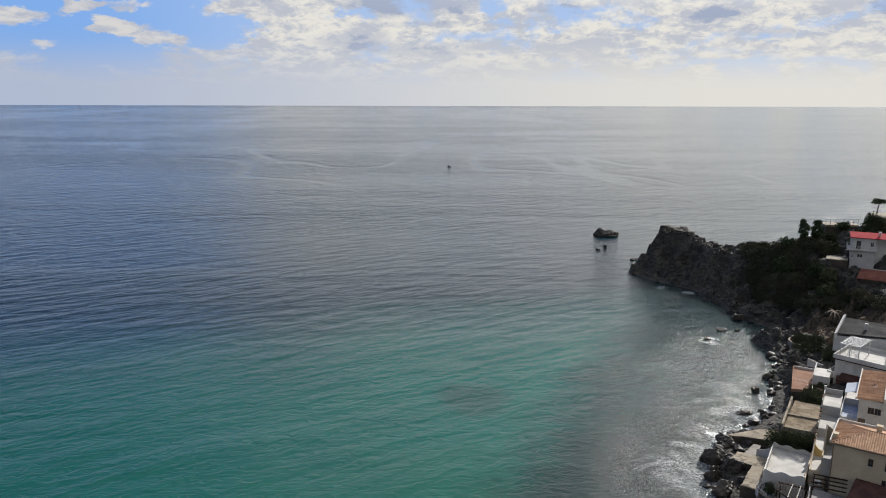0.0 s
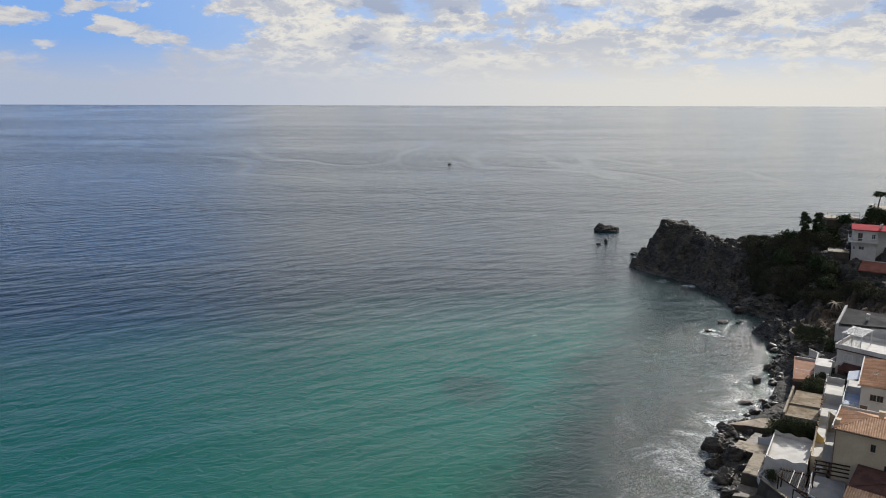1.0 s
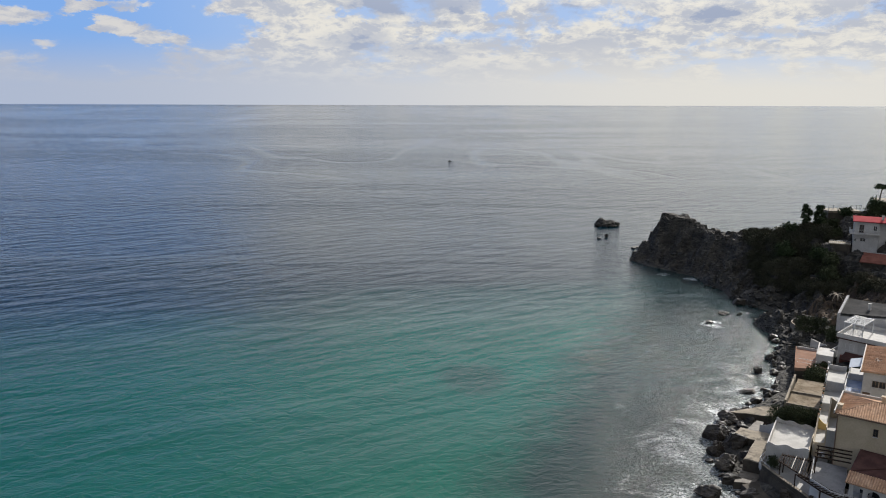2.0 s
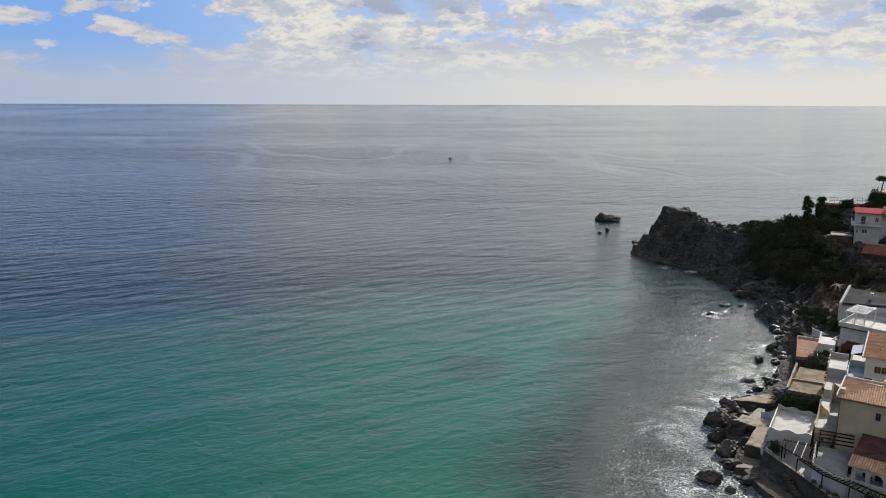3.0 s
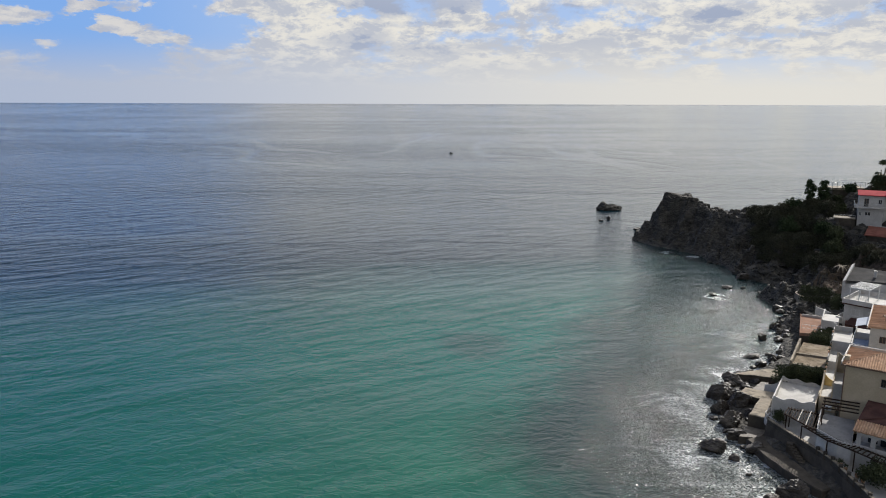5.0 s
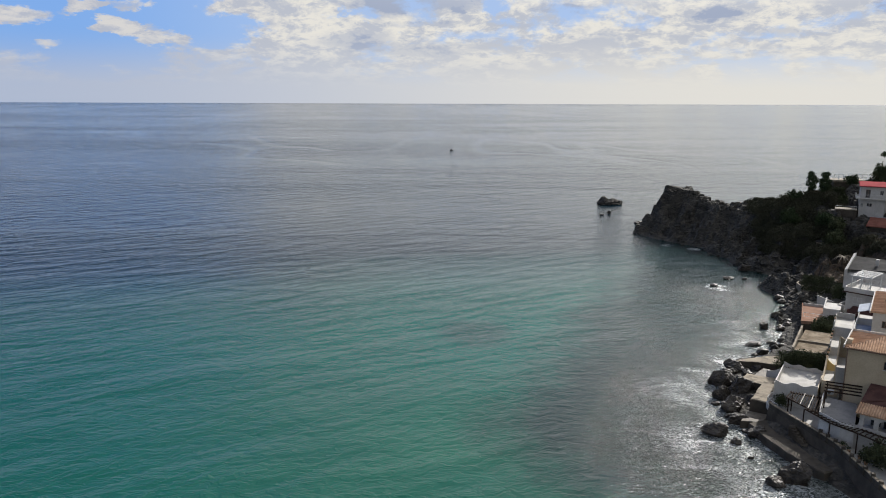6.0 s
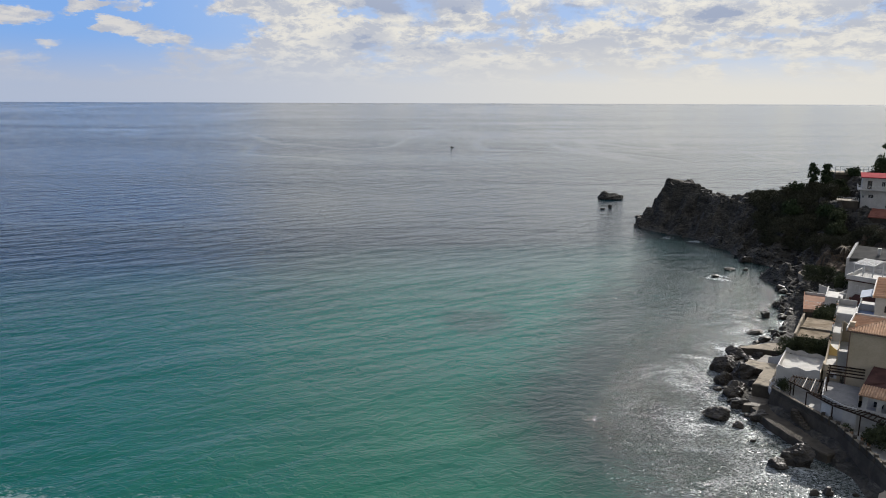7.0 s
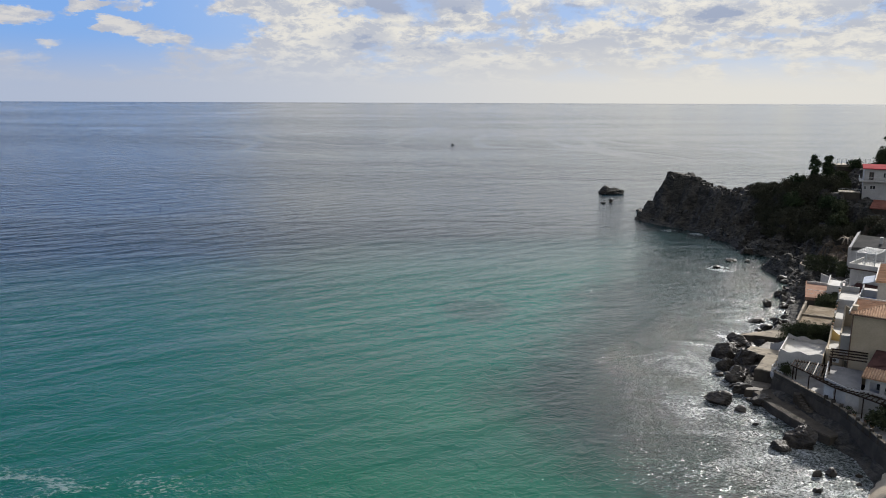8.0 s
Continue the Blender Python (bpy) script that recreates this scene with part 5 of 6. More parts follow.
def pergola_house():
    """White house with a roof terrace under a white slatted pergola."""
    h = thing("white_house", at(71.9, 129.0, 47), "white house with a roof terrace and white slatted pergola", "house")
    L, D = 12.0, 9.0
    part("wall", block(0.25, L, 0.6, D, 2.0, 8.05), WHITE, h)
    part("floor", block(0, L, 0, D, 8.054, 8.3), WHITEFLOOR, h, "pale roof terrace slab")
    part("parapet", rim(0, L, 0, D, 8.304, 9.0, 0.16), WHITE, h)
    part("cornice", block(-0.06, L, -0.06, -0.003, 8.0, 8.2), DARKTILE, h, "reddish brown band under the parapet")
    part("lower_wall", block(0.8, 4.6, 0.3, 0.598, 2.0, 4.9), BRICKRED, h, "brick red lower wall")
    window(h, pose(2.2, 0.6, 6.0), 1.5, 1.2, closed=True)
    window(h, pose(5.0, 0.6, 6.0), 1.5, 1.2, closed=True)
    b = part("balcony", block(-0.9, 0.22, 0.3, 4.0, 4.2, 4.5), WHITE, h)
    part("parapet", rim(-0.9, 0.22, 0.3, 4.0, 4.504, 5.4, 0.12, "nsw"), WHITE, b)
    part("canopy", prism(bmesh.new(), [(1.6, -2.4), (7.0, -2.4), (7.0, 0.55), (1.6, 0.55)], [4.9, 4.9, 5.5, 5.5], [5.02, 5.02, 5.62, 5.62]), DARKTILE, h, "dark red awning roof over the entrance")
    p = thing("white_pergola", at(71.9, 129.0, 47), "white slatted pergola on the roof terrace", "pergola")
    x0, x1, y0, y1, z = 0.9, 4.0, 0.7, 6.2, 11.0
    for x in (x0, (x0 + x1) / 2, x1):
        for y in (y0, y1):
            part("post", block(x - 0.07, x + 0.07, y - 0.07, y + 0.07, 8.3, z - 0.08), WHITEPAINT, p)
    for y in (y0, y1):
        part("beam", beam(bmesh.new(), (x0 - 0.2, y, z), (x1 + 0.2, y, z), 0.14, 0.16), WHITEPAINT, p)
    for x in (x0, x1):
        part("beam", beam(bmesh.new(), (x, y0, z + 0.01), (x, y1, z + 0.01), 0.12, 0.2), WHITEPAINT, p)
    for k in range(11):
        y = y0 + (y1 - y0) * k / 10
        part("slat", block(x0 - 0.2, x1 + 0.2, y - 0.07, y + 0.07, z + 0.12, z + 0.16, soft=0), WHITEPAINT, p)
    for x0s in (0.95, 2.0, 3.05):
        sc = bmesh.new()
        for k in range(8):
            x = x0s + 0.12 * k
            box(sc, x, x + 0.04, y0 - 0.02, y0 + 0.02, 9.0, 10.1 + 0.35 * math.sin(math.pi * k / 7))
        part("screen", sc, WHITEPAINT, p, "white arched lattice screen")
    c = thing("white_canopy", at(71.9, 129.0, 47), "small white framed canopy on the roof terrace", "canopy")
    part("roof", block(8.0, 11.5, 1.5, 5.0, 10.6, 10.75), WHITEPAINT, c)
    for x in (8.1, 11.4):
        for y in (1.6, 4.9):
            part("post", block(x - 0.08, x + 0.08, y - 0.08, y + 0.08, 8.3, 10.6), WHITEPAINT, c)
    return h


def grey_roof_house():
    """White house with a grey felt roof behind the pergola house."""
    h = thing("white_house", at(76.6, 138.0, 38), "white gabled house with dark grey felt roof", "house")
    part("wall", prism(bmesh.new(), [(0, 0), (12, 0), (12, 8), (0, 8)], 2.0, [9.4, 10.8, 10.8, 11.3]), WHITE, h)
    bm = bmesh.new()
    prism(bm, [(0.5, 0.1), (12, 0.1), (12, 8.1), (0.5, 8.1)], [9.9, 10.9, 10.9, 11.1], [10.1, 11.1, 11.1, 11.35])
    part("roof", bm, GREYROOF, h, "dark grey felt roof")
    part("parapet", prism(bmesh.new(), [(-0.02, -0.1), (0.48, -0.1), (0.48, 8.2), (-0.02, 8.2)], 8.5, [10.0, 10.2, 12.0, 11.8]), WHITE, h, "raised white gable wall")
    for x, y in ((4.6, 3.2), (8.6, 4.5)):
        c = part("chimney", block(x, x + 0.5, y, y + 0.45, 10.3, 11.9), WHITE, h)
        part("chimney_cap", block(x - 0.07, x + 0.57, y - 0.07, y + 0.52, 11.904, 12.0), WHITE, c)
    return h


def red_roof_house():
    """White villa with a red roof on the headland."""
    h = thing("white_villa", at(102.2, 181.0, 27), "white two-storey villa with red roof and balcony on the headland", "house")
    part("wall", block(0, 5.4, 0, 8, 9.0, 21.0), WHITE, h)
    part("wall", block(5.41, 11, 1.2, 8, 9.0, 21.0), WHITE, h)
    roof = bmesh.new()
    prism(roof, [(-0.4, -0.5), (11.4, -0.5), (11.4, 4.1), (-0.4, 4.1)], [20.9, 20.9, 21.6, 21.6], [21.1, 21.1, 21.85, 21.85])
    prism(roof, [(-0.4, 4.11), (11.4, 4.11), (11.4, 8.4), (-0.4, 8.4)], [21.6, 21.6, 20.9, 20.9], [21.85, 21.85, 21.1, 21.1])
    part("roof", roof, REDROOF, h, "bright red roof")
    part("balcony", block(-0.9, 5.6, -1.0, -0.004, 17.85, 18.1), WHITE, h, "white balcony slab")
    part("balcony", block(-0.9, -0.004, -0.002, 5.0, 17.85, 18.1), WHITE, h, "white balcony slab")
    railing(h, (-0.85, -0.95, 18.1), (5.55, -0.95, 18.1), 0.9, 0.16)
    railing(h, (-0.85, -0.95, 18.1), (-0.85, 4.9, 18.1), 0.9, 0.16)
    window(h, pose(1.6, 0, 18.2), 1.0, 2.0, True, sill=False)
    window(h, pose(4.5, 0, 18.9), 0.8, 1.2)
    window(h, pose(8.2, 1.2, 18.6), 1.2, 1.5)
    window(h, pose(2.1, 0, 16.0), 1.2, 0.9)
    window(h, pose(0.5, 0, 15.9), 0.5, 0.9)
    c = part("chimney", block(5.8, 6.3, 1.6, 2.1, 21.2, 22.4), WHITE, h)
    part("chimney_cap", block(5.72, 6.38, 1.52, 2.18, 22.404, 22.5), WHITE, c)
    t = thing("terrace_slab", at(97.3, 183.2, 27), "pale terrace with scattered pots beside the villa", "terrace")
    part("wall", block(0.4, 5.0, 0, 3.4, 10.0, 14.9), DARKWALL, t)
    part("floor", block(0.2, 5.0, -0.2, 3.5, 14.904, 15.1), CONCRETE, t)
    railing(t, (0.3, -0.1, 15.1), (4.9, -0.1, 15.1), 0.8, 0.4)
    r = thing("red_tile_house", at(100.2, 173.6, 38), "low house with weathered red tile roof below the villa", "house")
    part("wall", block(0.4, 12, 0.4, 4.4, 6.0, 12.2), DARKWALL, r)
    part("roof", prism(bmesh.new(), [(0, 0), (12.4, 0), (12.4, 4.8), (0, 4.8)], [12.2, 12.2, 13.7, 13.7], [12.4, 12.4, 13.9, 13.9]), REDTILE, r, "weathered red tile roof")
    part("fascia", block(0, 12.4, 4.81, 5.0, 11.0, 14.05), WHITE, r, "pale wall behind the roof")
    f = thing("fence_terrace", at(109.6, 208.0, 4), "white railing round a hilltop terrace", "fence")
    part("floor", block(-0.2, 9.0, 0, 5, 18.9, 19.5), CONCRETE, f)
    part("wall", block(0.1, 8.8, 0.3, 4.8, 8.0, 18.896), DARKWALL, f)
    for k in range(8):
        x = -0.1 + 1.27 * k
        part("post", block(x - 0.06, x + 0.06, 0.05, 0.17, 19.5, 21.2), WHITEPAINT, f)
    for z in (20.3, 21.1):
        part("rail", block(-0.2, 9.0, 0.06, 0.14, z, z + 0.09), WHITEPAINT, f)
    k = thing("hilltop_house", at(114.9, 196.2, 36), "grey flat-roofed building on the hilltop", "building")
    part("wall", block(0.5, 10, 0.5, 8, 14.0, 23.5), CREAM, k)
    part("roof", block(-0.4, 10.4, -0.4, 8.4, 23.504, 23.95), CONCRETE, k, "overhanging flat concrete roof")
    window(k, pose(3.0, 0.5, 20.4), 1.4, 1.3)


def ac_unit(m):
    a = thing("air_conditioner", m, "grey outdoor air conditioner unit with round fan grille", "air conditioner", "air conditioners")
    part("case", block(-0.4, 0.4, -0.3, 0.0, 0, 0.6), WHITEPAINT, a)
    part("fan_grille", tube(bmesh.new(), [(-0.1, -0.32, 0.3), (-0.1, -0.302, 0.3)], [0.22, 0.22], 14), IRON, a)


cream_house()
side_balconies()
white_flat_roof()
brown_pergola()
upper_terrace()
low_house()
sea_wall()
shore_platforms()
garden_terrace()
tile_terrace()
orange_house()
pergola_house()
grey_roof_house()
red_roof_house()
ac_unit(at(49.9, 87.3, 35) @ pose(-1.4, 1.2, 5.1))


# ---------------------------------------------------------------- plants
def ground_z(x, y):
    return float(land_height(np.array([float(x)]), np.array([float(y)]))[0])


def lumps(rng, n, centre, spread, size):
    return [(centre[0] + rng.uniform(-1, 1) * spread[0], centre[1] + rng.uniform(-1, 1) * spread[1], centre[2] + rng.uniform(-1, 1) * spread[2],
             *(size * rng.uniform(0.7, 1.3) for _ in range(3))) for _ in range(n)]


def scrub_cover():
    """Dense dark scrub over the crest and landward slope of the headland."""
    rng = random.Random(5)
    xs = np.array([rng.uniform(80, 122) for _ in range(5200)])
    ys = np.array([rng.uniform(150, 214) for _ in range(5200)])
    zs, ds = land_height(xs, ys), shore_distance(xs, ys)
    low = []
    for x, y, z, d in zip(xs, ys, zs, ds):
        if d < 7.5 or z < 3.0:
            continue
        if x < 82 + max(0.0, (y - 190) * 0.28) and y > 185:
            continue
        if x > 104 and y > 183 or y > 205 and x < 85:
            continue
        if 96 < x < 116 and 172 < y < 190:
            continue
        if y < 152 or y < 173 and x > 97 or y < 166 and x < 95 or y < 172 and z < 4:
            continue
        r = rng.uniform(0.7, 1.6)
        if len(low) < 1500:
            low.append((x, y, z + r * 0.35, r * 1.15, r * 1.15, r * 0.8))
    ob = solid("scrub", leaf_mesh("scrub", low, 0.17, 52, 7), SCRUB, Matrix(), "dense dark green scrub over the headland", "scrub", kind="stuff")
    return ob


def tree(name, x, y, height, crown, label, mat=None, trunk=0.16, leaf=0.22, density=60, seed=1, lean=(0, 0), base=None):
    """A tapered trunk with limbs that carry a crown of lumps; crown: rows of (dx, dy, z, rx, ry, rz)."""
    z = ground_z(x, y) - 0.2 if base is None else base
    t = thing(name, pose(x, y, z), label, "tree", "trees")
    bm = bmesh.new()
    low = min(c[2] for c in crown)
    top = (lean[0], lean[1], low)
    tube(bm, [(0, 0, 0), (lean[0] * 0.4, lean[1] * 0.4, low * 0.5), top], [trunk, trunk * 0.8, trunk * 0.6], 7)
    for dx, dy, dz, *_ in crown[:7]:
        mid = (lean[0] + (dx - lean[0]) * 0.5, lean[1] + (dy - lean[1]) * 0.5, low + (dz - low) * 0.6)
        tube(bm, [top, mid, (dx, dy, dz)], [trunk * 0.5, trunk * 0.3, trunk * 0.12], 5)
    part("trunk", bm, BARK, t)
    part("crown", leaf_mesh("crown", crown, leaf, density, seed), mat or LEAF, t)
    return t


def trees_on_headland():
    r = random.Random(3)
    for k, (x, y, tall) in enumerate(((97.0, 195.6, 5.4), (100.4, 195.4, 5.2))):
        crown = []
        for i in range(30):
            a, u = r.uniform(0, math.tau), i / 29
            reach = (1.45 - 1.0 * abs(u - 0.5) * 1.5) * r.uniform(0.3, 1.0)
            crown.append((math.cos(a) * reach, math.sin(a) * reach, 1.1 + tall * 0.88 * u, r.uniform(0.5, 0.8), r.uniform(0.5, 0.8), r.uniform(0.4, 0.6)))
        tree("tree", x, y, 5.5, crown, "bushy dark pine on the headland crest", PINE, 0.13, 0.17, 130, 20 + k, base=16.9)
    # dark trees round the villa
    spots = [(93.8, 197.0, 1.9, 1.6), (104.0, 196, 1.4, 0.9), (106.5, 199.5, 1.7, 2.6), (110.5, 200.5, 1.8, 2.6), (103.2, 199.0, 1.5, 2.0), (108.8, 189.6, 1.9, 5.4), (111.4, 188.8, 2.6, 6.4), (114.6, 190.5, 2.6, 6.6), (103.0, 191.0, 1.6, 2.2),
             (94.5, 181.0, 2.0, 2.2), (95.0, 176.5, 2.2, 2.6), (91.5, 170.5, 2.2, 3.0), (89.0, 189.0, 2.3, 3.0)]
    for k, (x, y, s, h) in enumerate(spots):
        crown = lumps(r, 9, (0, 0, h), (s * 0.6, s * 0.6, s * 0.45), s * 0.62)
        tree("tree", x, y, h, crown, "dark round-crowned evergreen tree among the scrub", LEAF if k % 3 else PINE, 0.16, 0.26, 42, 40 + k)
    crown = [(r.uniform(-2.6, 2.6), r.uniform(-2.0, 2.0), 3.2 + r.uniform(-0.3, 0.4), 1.0, 1.0, 0.5) for _ in range(12)]
    tree("umbrella_pine", 118.9, 200.0, 6, crown, "umbrella pine with a flat dark crown on the hilltop", PINE, 0.2, 0.22, 60, 9, (0.4, 0), base=23.9)


def hedge(name, m, row, label, leaf=0.10, density=210, seed=1, mat=None):
    return solid(name, leaf_mesh(name, row, leaf, density, seed), mat or LEAF, m, label, "hedge", "hedges")


def village_plants():
    r = random.Random(8)
    a = [(-8.7 + 5.2 * u + r.uniform(-0.3, 0.3), 15.3 + r.uniform(-0.6, 1.4), 4.4 + r.uniform(-0.4, 0.5), 1.0, 1.0, 0.95) for u in (0.0, 0.1, 0.2, 0.3, 0.4, 0.5, 0.6, 0.7, 0.8, 0.9, 1.0, 0.25, 0.45, 0.65, 0.85)]
    a += [(-7.6 + 0.75 * k, 14.3 + 0.2 * (k % 2), 4.9 + 0.35 * (k % 3), 0.8, 0.7, 0.8) for k in range(6)]
    a += [(x, y, 3.0, 1.2, 1.2, 1.3) for x, y, *_ in a]
    hedge("hedge", V, a, "large dark rounded shrubs behind the white roof", seed=2)
    b = [(-5.9 + 3.2 * u + r.uniform(-0.2, 0.2), 34.6 + v * 2.6, z, 1.0, 1.0, 1.1) for u in (0, 0.33, 0.66, 1.0) for v in (0, 0.5, 1.0) for z in (1.8, 3.0, 4.1)]
    hedge("hedge", V, b, "tall clipped dark hedge beside the garden terrace", seed=3)
    c = [(-10.6 + 4.6 * u, 65.5 + 0.4 * u, z, 0.9, 0.9, 0.9) for u in (0, 0.2, 0.4, 0.6, 0.8, 1.0) for z in (3.4, 4.6, 5.6)]
    hedge("hedge", V, c, "tall clipped dark hedge below the headland", seed=4)
    d = [(-4.0 + 1.0 * u, 57.5 + 1.5 * v, 4.6 + z, 1.2, 1.2, 1.2) for u in (0, 1, 2) for v in (0, 1, 2) for z in (-1.4, 0, 1.0)]
    hedge("bush", V, d, "dark rounded bush by the white boundary wall", seed=5)
    e = lumps(r, 8, (-6.9, 0.1, 3.4), (0.4, 0.4, 0.4), 0.6)
    hedge("potted_bush", V, e, "round dark bush at the pergola", 0.1, 160, 6)
    f = lumps(r, 16, (4.6, -11.4, 3.7), (1.7, 1.7, 0.7), 0.9)
    t = thing("tree", V @ pose(4.6, -11.4, 2.4), "leafy green garden tree in front of the low house", "tree", "trees")
    bm = bmesh.new()
    tube(bm, [(0, 0, 0), (0.1, 0, 1.2), (0.3, 0.2, 1.8)], [0.14, 0.11, 0.08], 7)
    part("trunk", bm, BARK, t)
    part("crown", leaf_mesh("crown", [(x - 4.6, y + 11.4, z - 2.4, *q) for x, y, z, *q in f], 0.16, 90, 12), LEAF, t)
    g = [(-4.4 + r.uniform(-1.2, 1.2), 42.0 + r.uniform(-3, 3), 3.2 + r.uniform(-0.6, 0.5), 0.8, 0.8, 0.8) for _ in range(14)]
    hedge("bush", V, g, "dark untidy bushes in the yard below the white house", seed=7)
    for k, (x, y) in enumerate(((71.9, 119.0), (70.6, 121.0), (73.2, 121.6))):
        row = lumps(r, 9, (x, y, 3.9), (0.8, 0.8, 0.6), 0.6) + lumps(r, 3, (x, y, 2.9), (0.5, 0.5, 0.3), 0.7)
        hedge("bush", Matrix(), row, "dark untidy bush in the yard below the white house", 0.09, 220, 60 + k)


def shore_rubble():
    """Broken rock strewn along the foot of the headland and the cove."""
    rng = random.Random(17)
    n = 0
    xs = np.array([rng.uniform(60, 92) for _ in range(5200)])
    ys = np.array([rng.uniform(138, 232) for _ in range(5200)])
    zs, ds = land_height(xs, ys), shore_distance(xs, ys)
    verts, faces = [], []
    for x, y, z, d in zip(xs, ys, zs, ds):
        if not (-1.2 < d < 9.0) or z > 5.0 or n >= 170:
            continue
        if d < 0 and rng.random() < 0.6:
            continue
        n += 1
        w = rng.uniform(0.3, 0.8) * (1.5 if rng.random() < 0.15 else 1.0)
        base = len(verts)
        rot = Euler((rng.uniform(-0.5, 0.5), rng.uniform(-0.5, 0.5), rng.uniform(0, 3))).to_matrix()
        for cx in (-1, 1):
            for cy in (-1, 1):
                for cz in (-1, 1):
                    p = rot @ Vector((cx * rng.uniform(0.6, 1.0), cy * rng.uniform(0.5, 0.9), cz * rng.uniform(0.2, 0.45)))
                    verts.append((x + p.x * w, y + p.y * w, max(z, 0.0) + 0.15 + p.z * w * 0.8))
        faces += [tuple(base + i for i in q) for q in ((0, 1, 3, 2), (4, 6, 7, 5), (0, 4, 5, 1), (2, 3, 7, 6), (0, 2, 6, 4), (1, 5, 7, 3))]
    me = bpy.data.meshes.new("shore_rubble")
    me.from_pydata(verts, [], faces)
    solid("shore_rubble", me, ROCK, Matrix(), "loose angular dark rocks strewn along the shore", "rocks", kind="stuff")


def bare_shrubs():
    """Leafless brown thicket on the slope above the cove."""
    rng = random.Random(23)
    row = []
    slope_x, slope_y = axis_steps([(80.5, 100, 0.6)]), axis_steps([(143, 167, 0.6)])
    me, _ = grid_mesh("bare_slope", slope_x, slope_y, lambda x, y: land_height(x, y) + 0.22 - 1.2 * np.clip(np.maximum(np.abs(x - 90) - 7.5, np.abs(y - 155) - 9.5) + (lattice(x, y, 2.5, 31) - 0.5) * 3.0, 0, 1) ** 2)
    solid("bare_slope", me, BARESOIL, Matrix(), "bare brown earth slope above the cove", "ground", kind="structure", smooth=True)
    for _ in range(70):
        x, y = rng.uniform(84, 97), rng.uniform(146, 163)
        z = ground_z(x, y)
        row.append((x, y, z + 0.5, 0.9, 0.9, 0.8))
    solid("bare_thicket", leaf_mesh("bare_thicket", row, 0.22, 40, 31, 0.18), BARK, Matrix(), "leafless brown thicket on the slope above the cove", "thicket", kind="stuff")


def cove_details():
    b = thing("garden_wall", V @ pose(-12.6, 66.6, 0), "pale low wall round a small terrace above the cove", "wall")
    part("wall", strip_wall(bmesh.new(), [(0.2, 7.0), (0.0, 4.5), (1.2, 2.2), (3.6, 1.6)], 0.25, 0.5, 3.2), CONCRETE, b)
    h = thing("garden_hut", pose(91.2, 176.4, 0, 0, 0, -30), "small pale garden hut among the trees", "hut")
    z = ground_z(91.2, 176.4)
    part("wall", block(-0.8, 0.8, -0.6, 0.6, z - 0.5, z + 2.0), CONCRETE, h)
    part("roof", block(-1.0, 1.0, -0.8, 0.8, z + 2.004, z + 2.14), GREYROOF, h)
    f = thing("stone_path", Matrix(), "pale retaining ledge along the cove", "wall")
    part("wall", strip_wall(bmesh.new(), [(80.0, 162.5), (84.0, 165.0), (89.0, 168.5)], 0.5, 0.5, [2.0, 2.6, 3.6]), CONCRETE, f)
    beach_x, beach_y = axis_steps([(38, 60, 0.5)]), axis_steps([(30, 70, 0.8)])
    me, _ = grid_mesh("beach", beach_x, beach_y, lambda x, y: np.where(y < 67 + (x - 42) * 0.8, np.minimum(land_height(x, y), 1.6) + 0.14 + 0.05 * lattice(x, y, 1.5, 9), -1.0), keep=lambda co: co[:, 2] > -0.3)
    solid("beach", me, SAND, Matrix(), "pale sand strip at the foot of the sea wall", "beach", kind="structure")
    bt = thing("boat", pose(4.7, 595.0, 0.1), "tiny dark boat far out on the water", "boat")
    hull = bmesh.new()
    prism(hull, [(-1.2, -0.5), (0.8, -0.5), (1.5, 0.0), (0.8, 0.5), (-1.2, 0.5)], -0.3, 0.4)
    part("hull", hull, IRON, bt)
    part("cabin", block(-0.7, 0.2, -0.3, 0.3, 0.404, 1.2), IRON, bt)


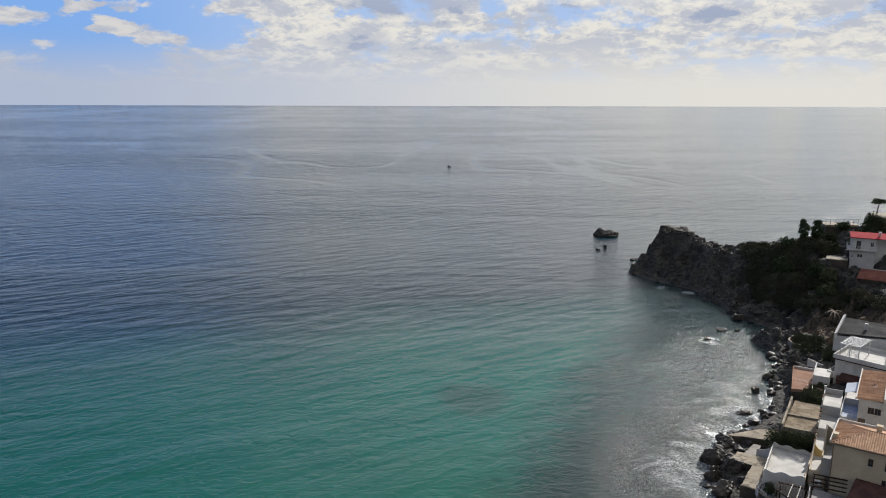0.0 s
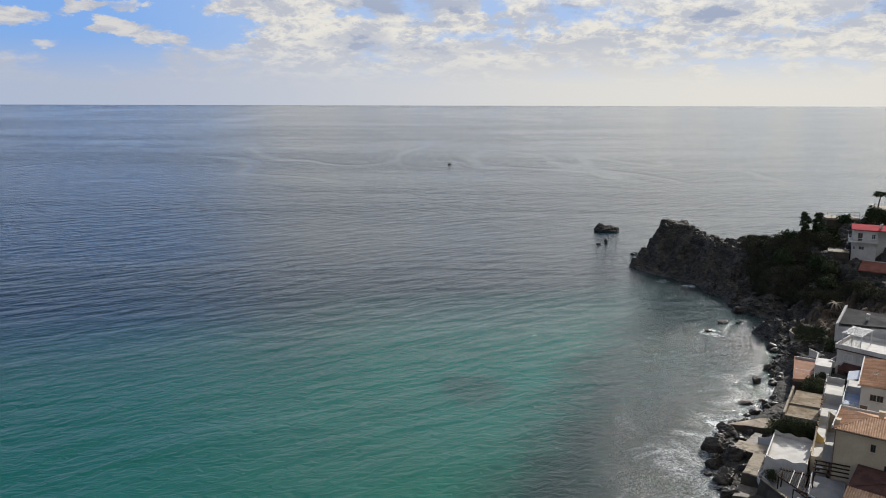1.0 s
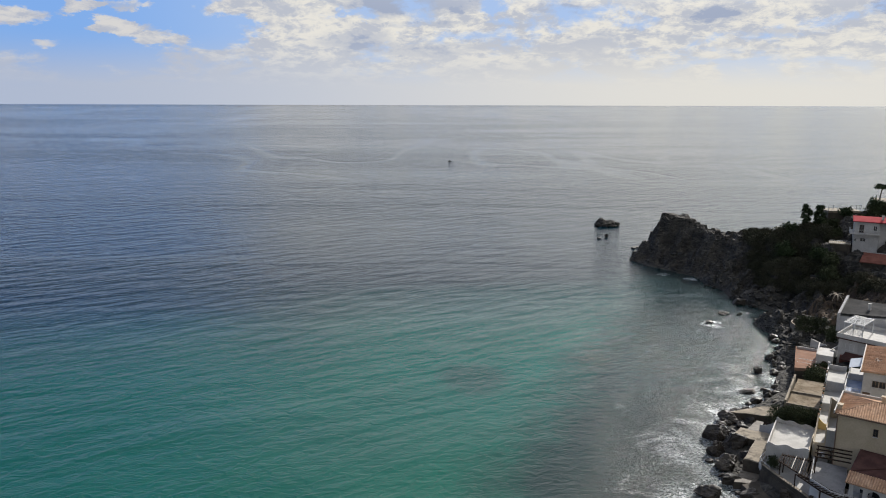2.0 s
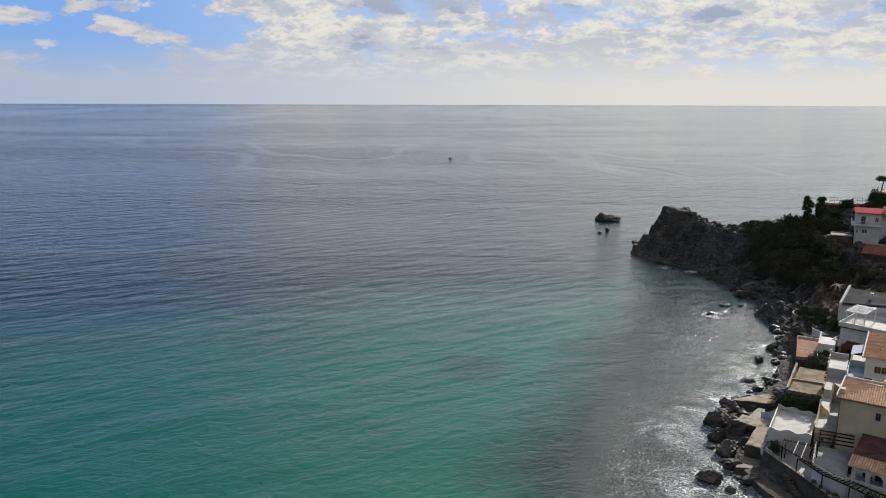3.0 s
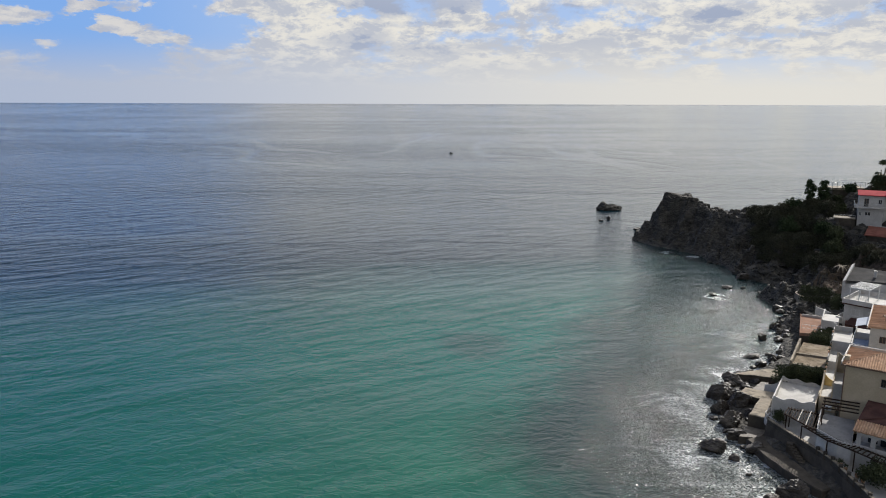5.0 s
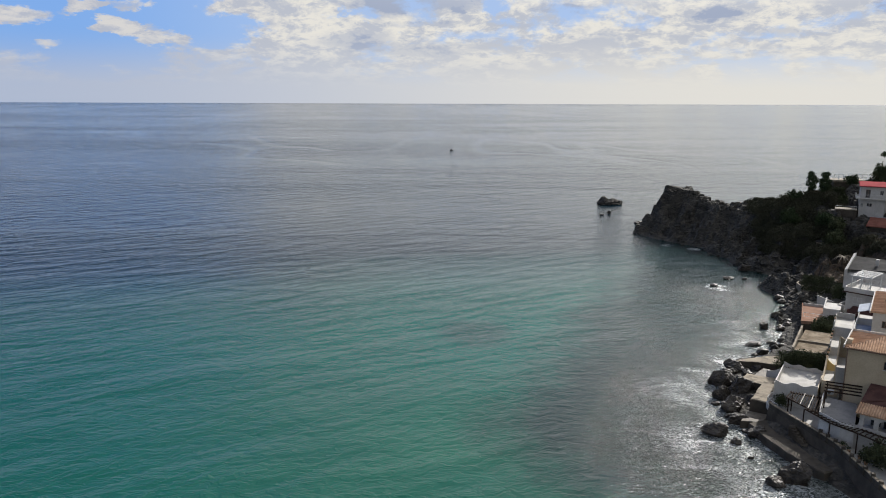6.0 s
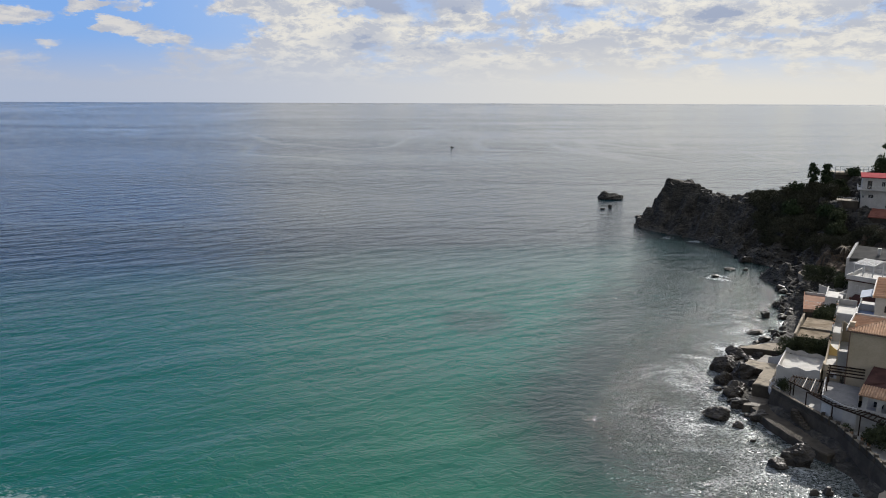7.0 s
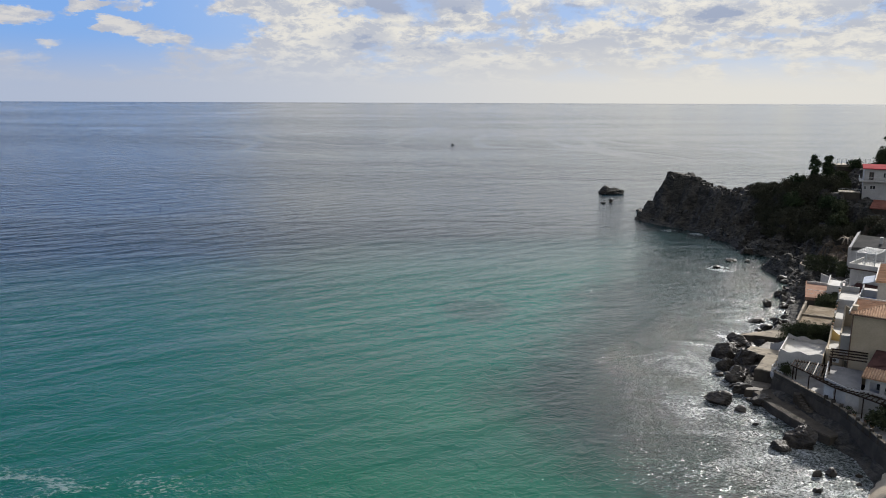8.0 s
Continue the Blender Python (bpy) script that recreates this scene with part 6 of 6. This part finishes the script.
def rosette(name, m, n, length, mat, label, category, droop=0.5, rise=1.0, width=0.12, trunk=0.0):
    """Long leaves that arch out of one heart, on a trunk if it has one."""
    t = thing(name, m, label, category)
    if trunk:
        part("trunk", tube(bmesh.new(), [(0, 0, -0.3), (0.05, 0, trunk * 0.5), (0, 0, trunk)], [0.22, 0.18, 0.2], 9), BARK, t)
    rng = random.Random(n)
    for k in range(n):
        a = math.tau * k / n + rng.uniform(-0.2, 0.2)
        up = rise * rng.uniform(0.4, 1.0)
        bm = bmesh.new()
        prev = None
        for i in range(7):
            u = i / 6
            r, z = length * u, trunk + length * (up * u - droop * u * u * 1.3)
            w = width * (1 - u) + 0.01
            c, s = math.cos(a), math.sin(a)
            pair = [bm.verts.new((c * r - s * w, s * r + c * w, z)), bm.verts.new((c * r, s * r, z + w * 0.3)), bm.verts.new((c * r + s * w, s * r - c * w, z))]
            if prev:
                bm.faces.new((prev[0], prev[1], pair[1], pair[0]))
                bm.faces.new((prev[1], prev[2], pair[2], pair[1]))
            prev = pair
        part("frond" if trunk else "leaf", bm, mat, t)
    return t


def small_things():
    rosette("palm_tree", pose(89.2, 162.0, ground_z(89.2, 162.0)), 15, 2.3, DRYPALM, "palm with dry pale drooping fronds on the slope", "palm", 0.75, 0.8, 0.22, 3.6)
    rosette("agave", V @ pose(-5.6, 40.4, 3.0), 14, 0.9, AGAVE, "pale spiky agave plant beside the terracotta terrace", "plant", 0.35, 1.0, 0.09)
    rack = thing("timber_stack", V @ pose(-9.7, 14.6, 1.15), "dark stack of folded timber loungers by the white wall", "timber stack")
    for k in range(7):
        part("slat_panel", beam(bmesh.new(), (-0.5 + 0.14 * k, 0, 0), (-0.2 + 0.14 * k, 0.2, 1.35), 0.9, 0.05), TIMBER, rack)
    d = thing("white_door", V @ pose(-1.05, -5.95, 2.5, 0, 0, -36), "white painted door in the retaining wall under the terrace", "door")
    part("leaf", block(-0.55, 0.55, -0.95, -0.88, 0, 1.9), WHITEPAINT, d)
    part("frame", frame_bars(1.1, 1.9), WHITEPAINT, d).matrix_local = pose(0, -0.9, 0)
    for k, (x, y, r) in enumerate(((-0.3, -8.3, 0.24), (0.7, -8.8, 0.3), (1.3, -9.4, 0.22), (2.5, -10.6, 0.28), (3.1, -11.6, 0.24))):
        pot = thing("flower_pot", V @ pose(x, y, 2.5), "clay pot with a small green shrub on the promenade", "plant pot", "pots on the promenade")
        part("pot", tube(bmesh.new(), [(0, 0, 0), (0, 0, r * 1.4)], [r * 0.7, r], 10), TILE, pot)
        part("leaves", leaf_mesh("leaves", [(0, 0, r * 2.2, r * 1.4, r * 1.4, r * 1.1)], 0.09, 260, 50 + k), LEAF, pot)


scrub_cover()
trees_on_headland()
village_plants()
shore_rubble()
bare_shrubs()
cove_details()
small_things()
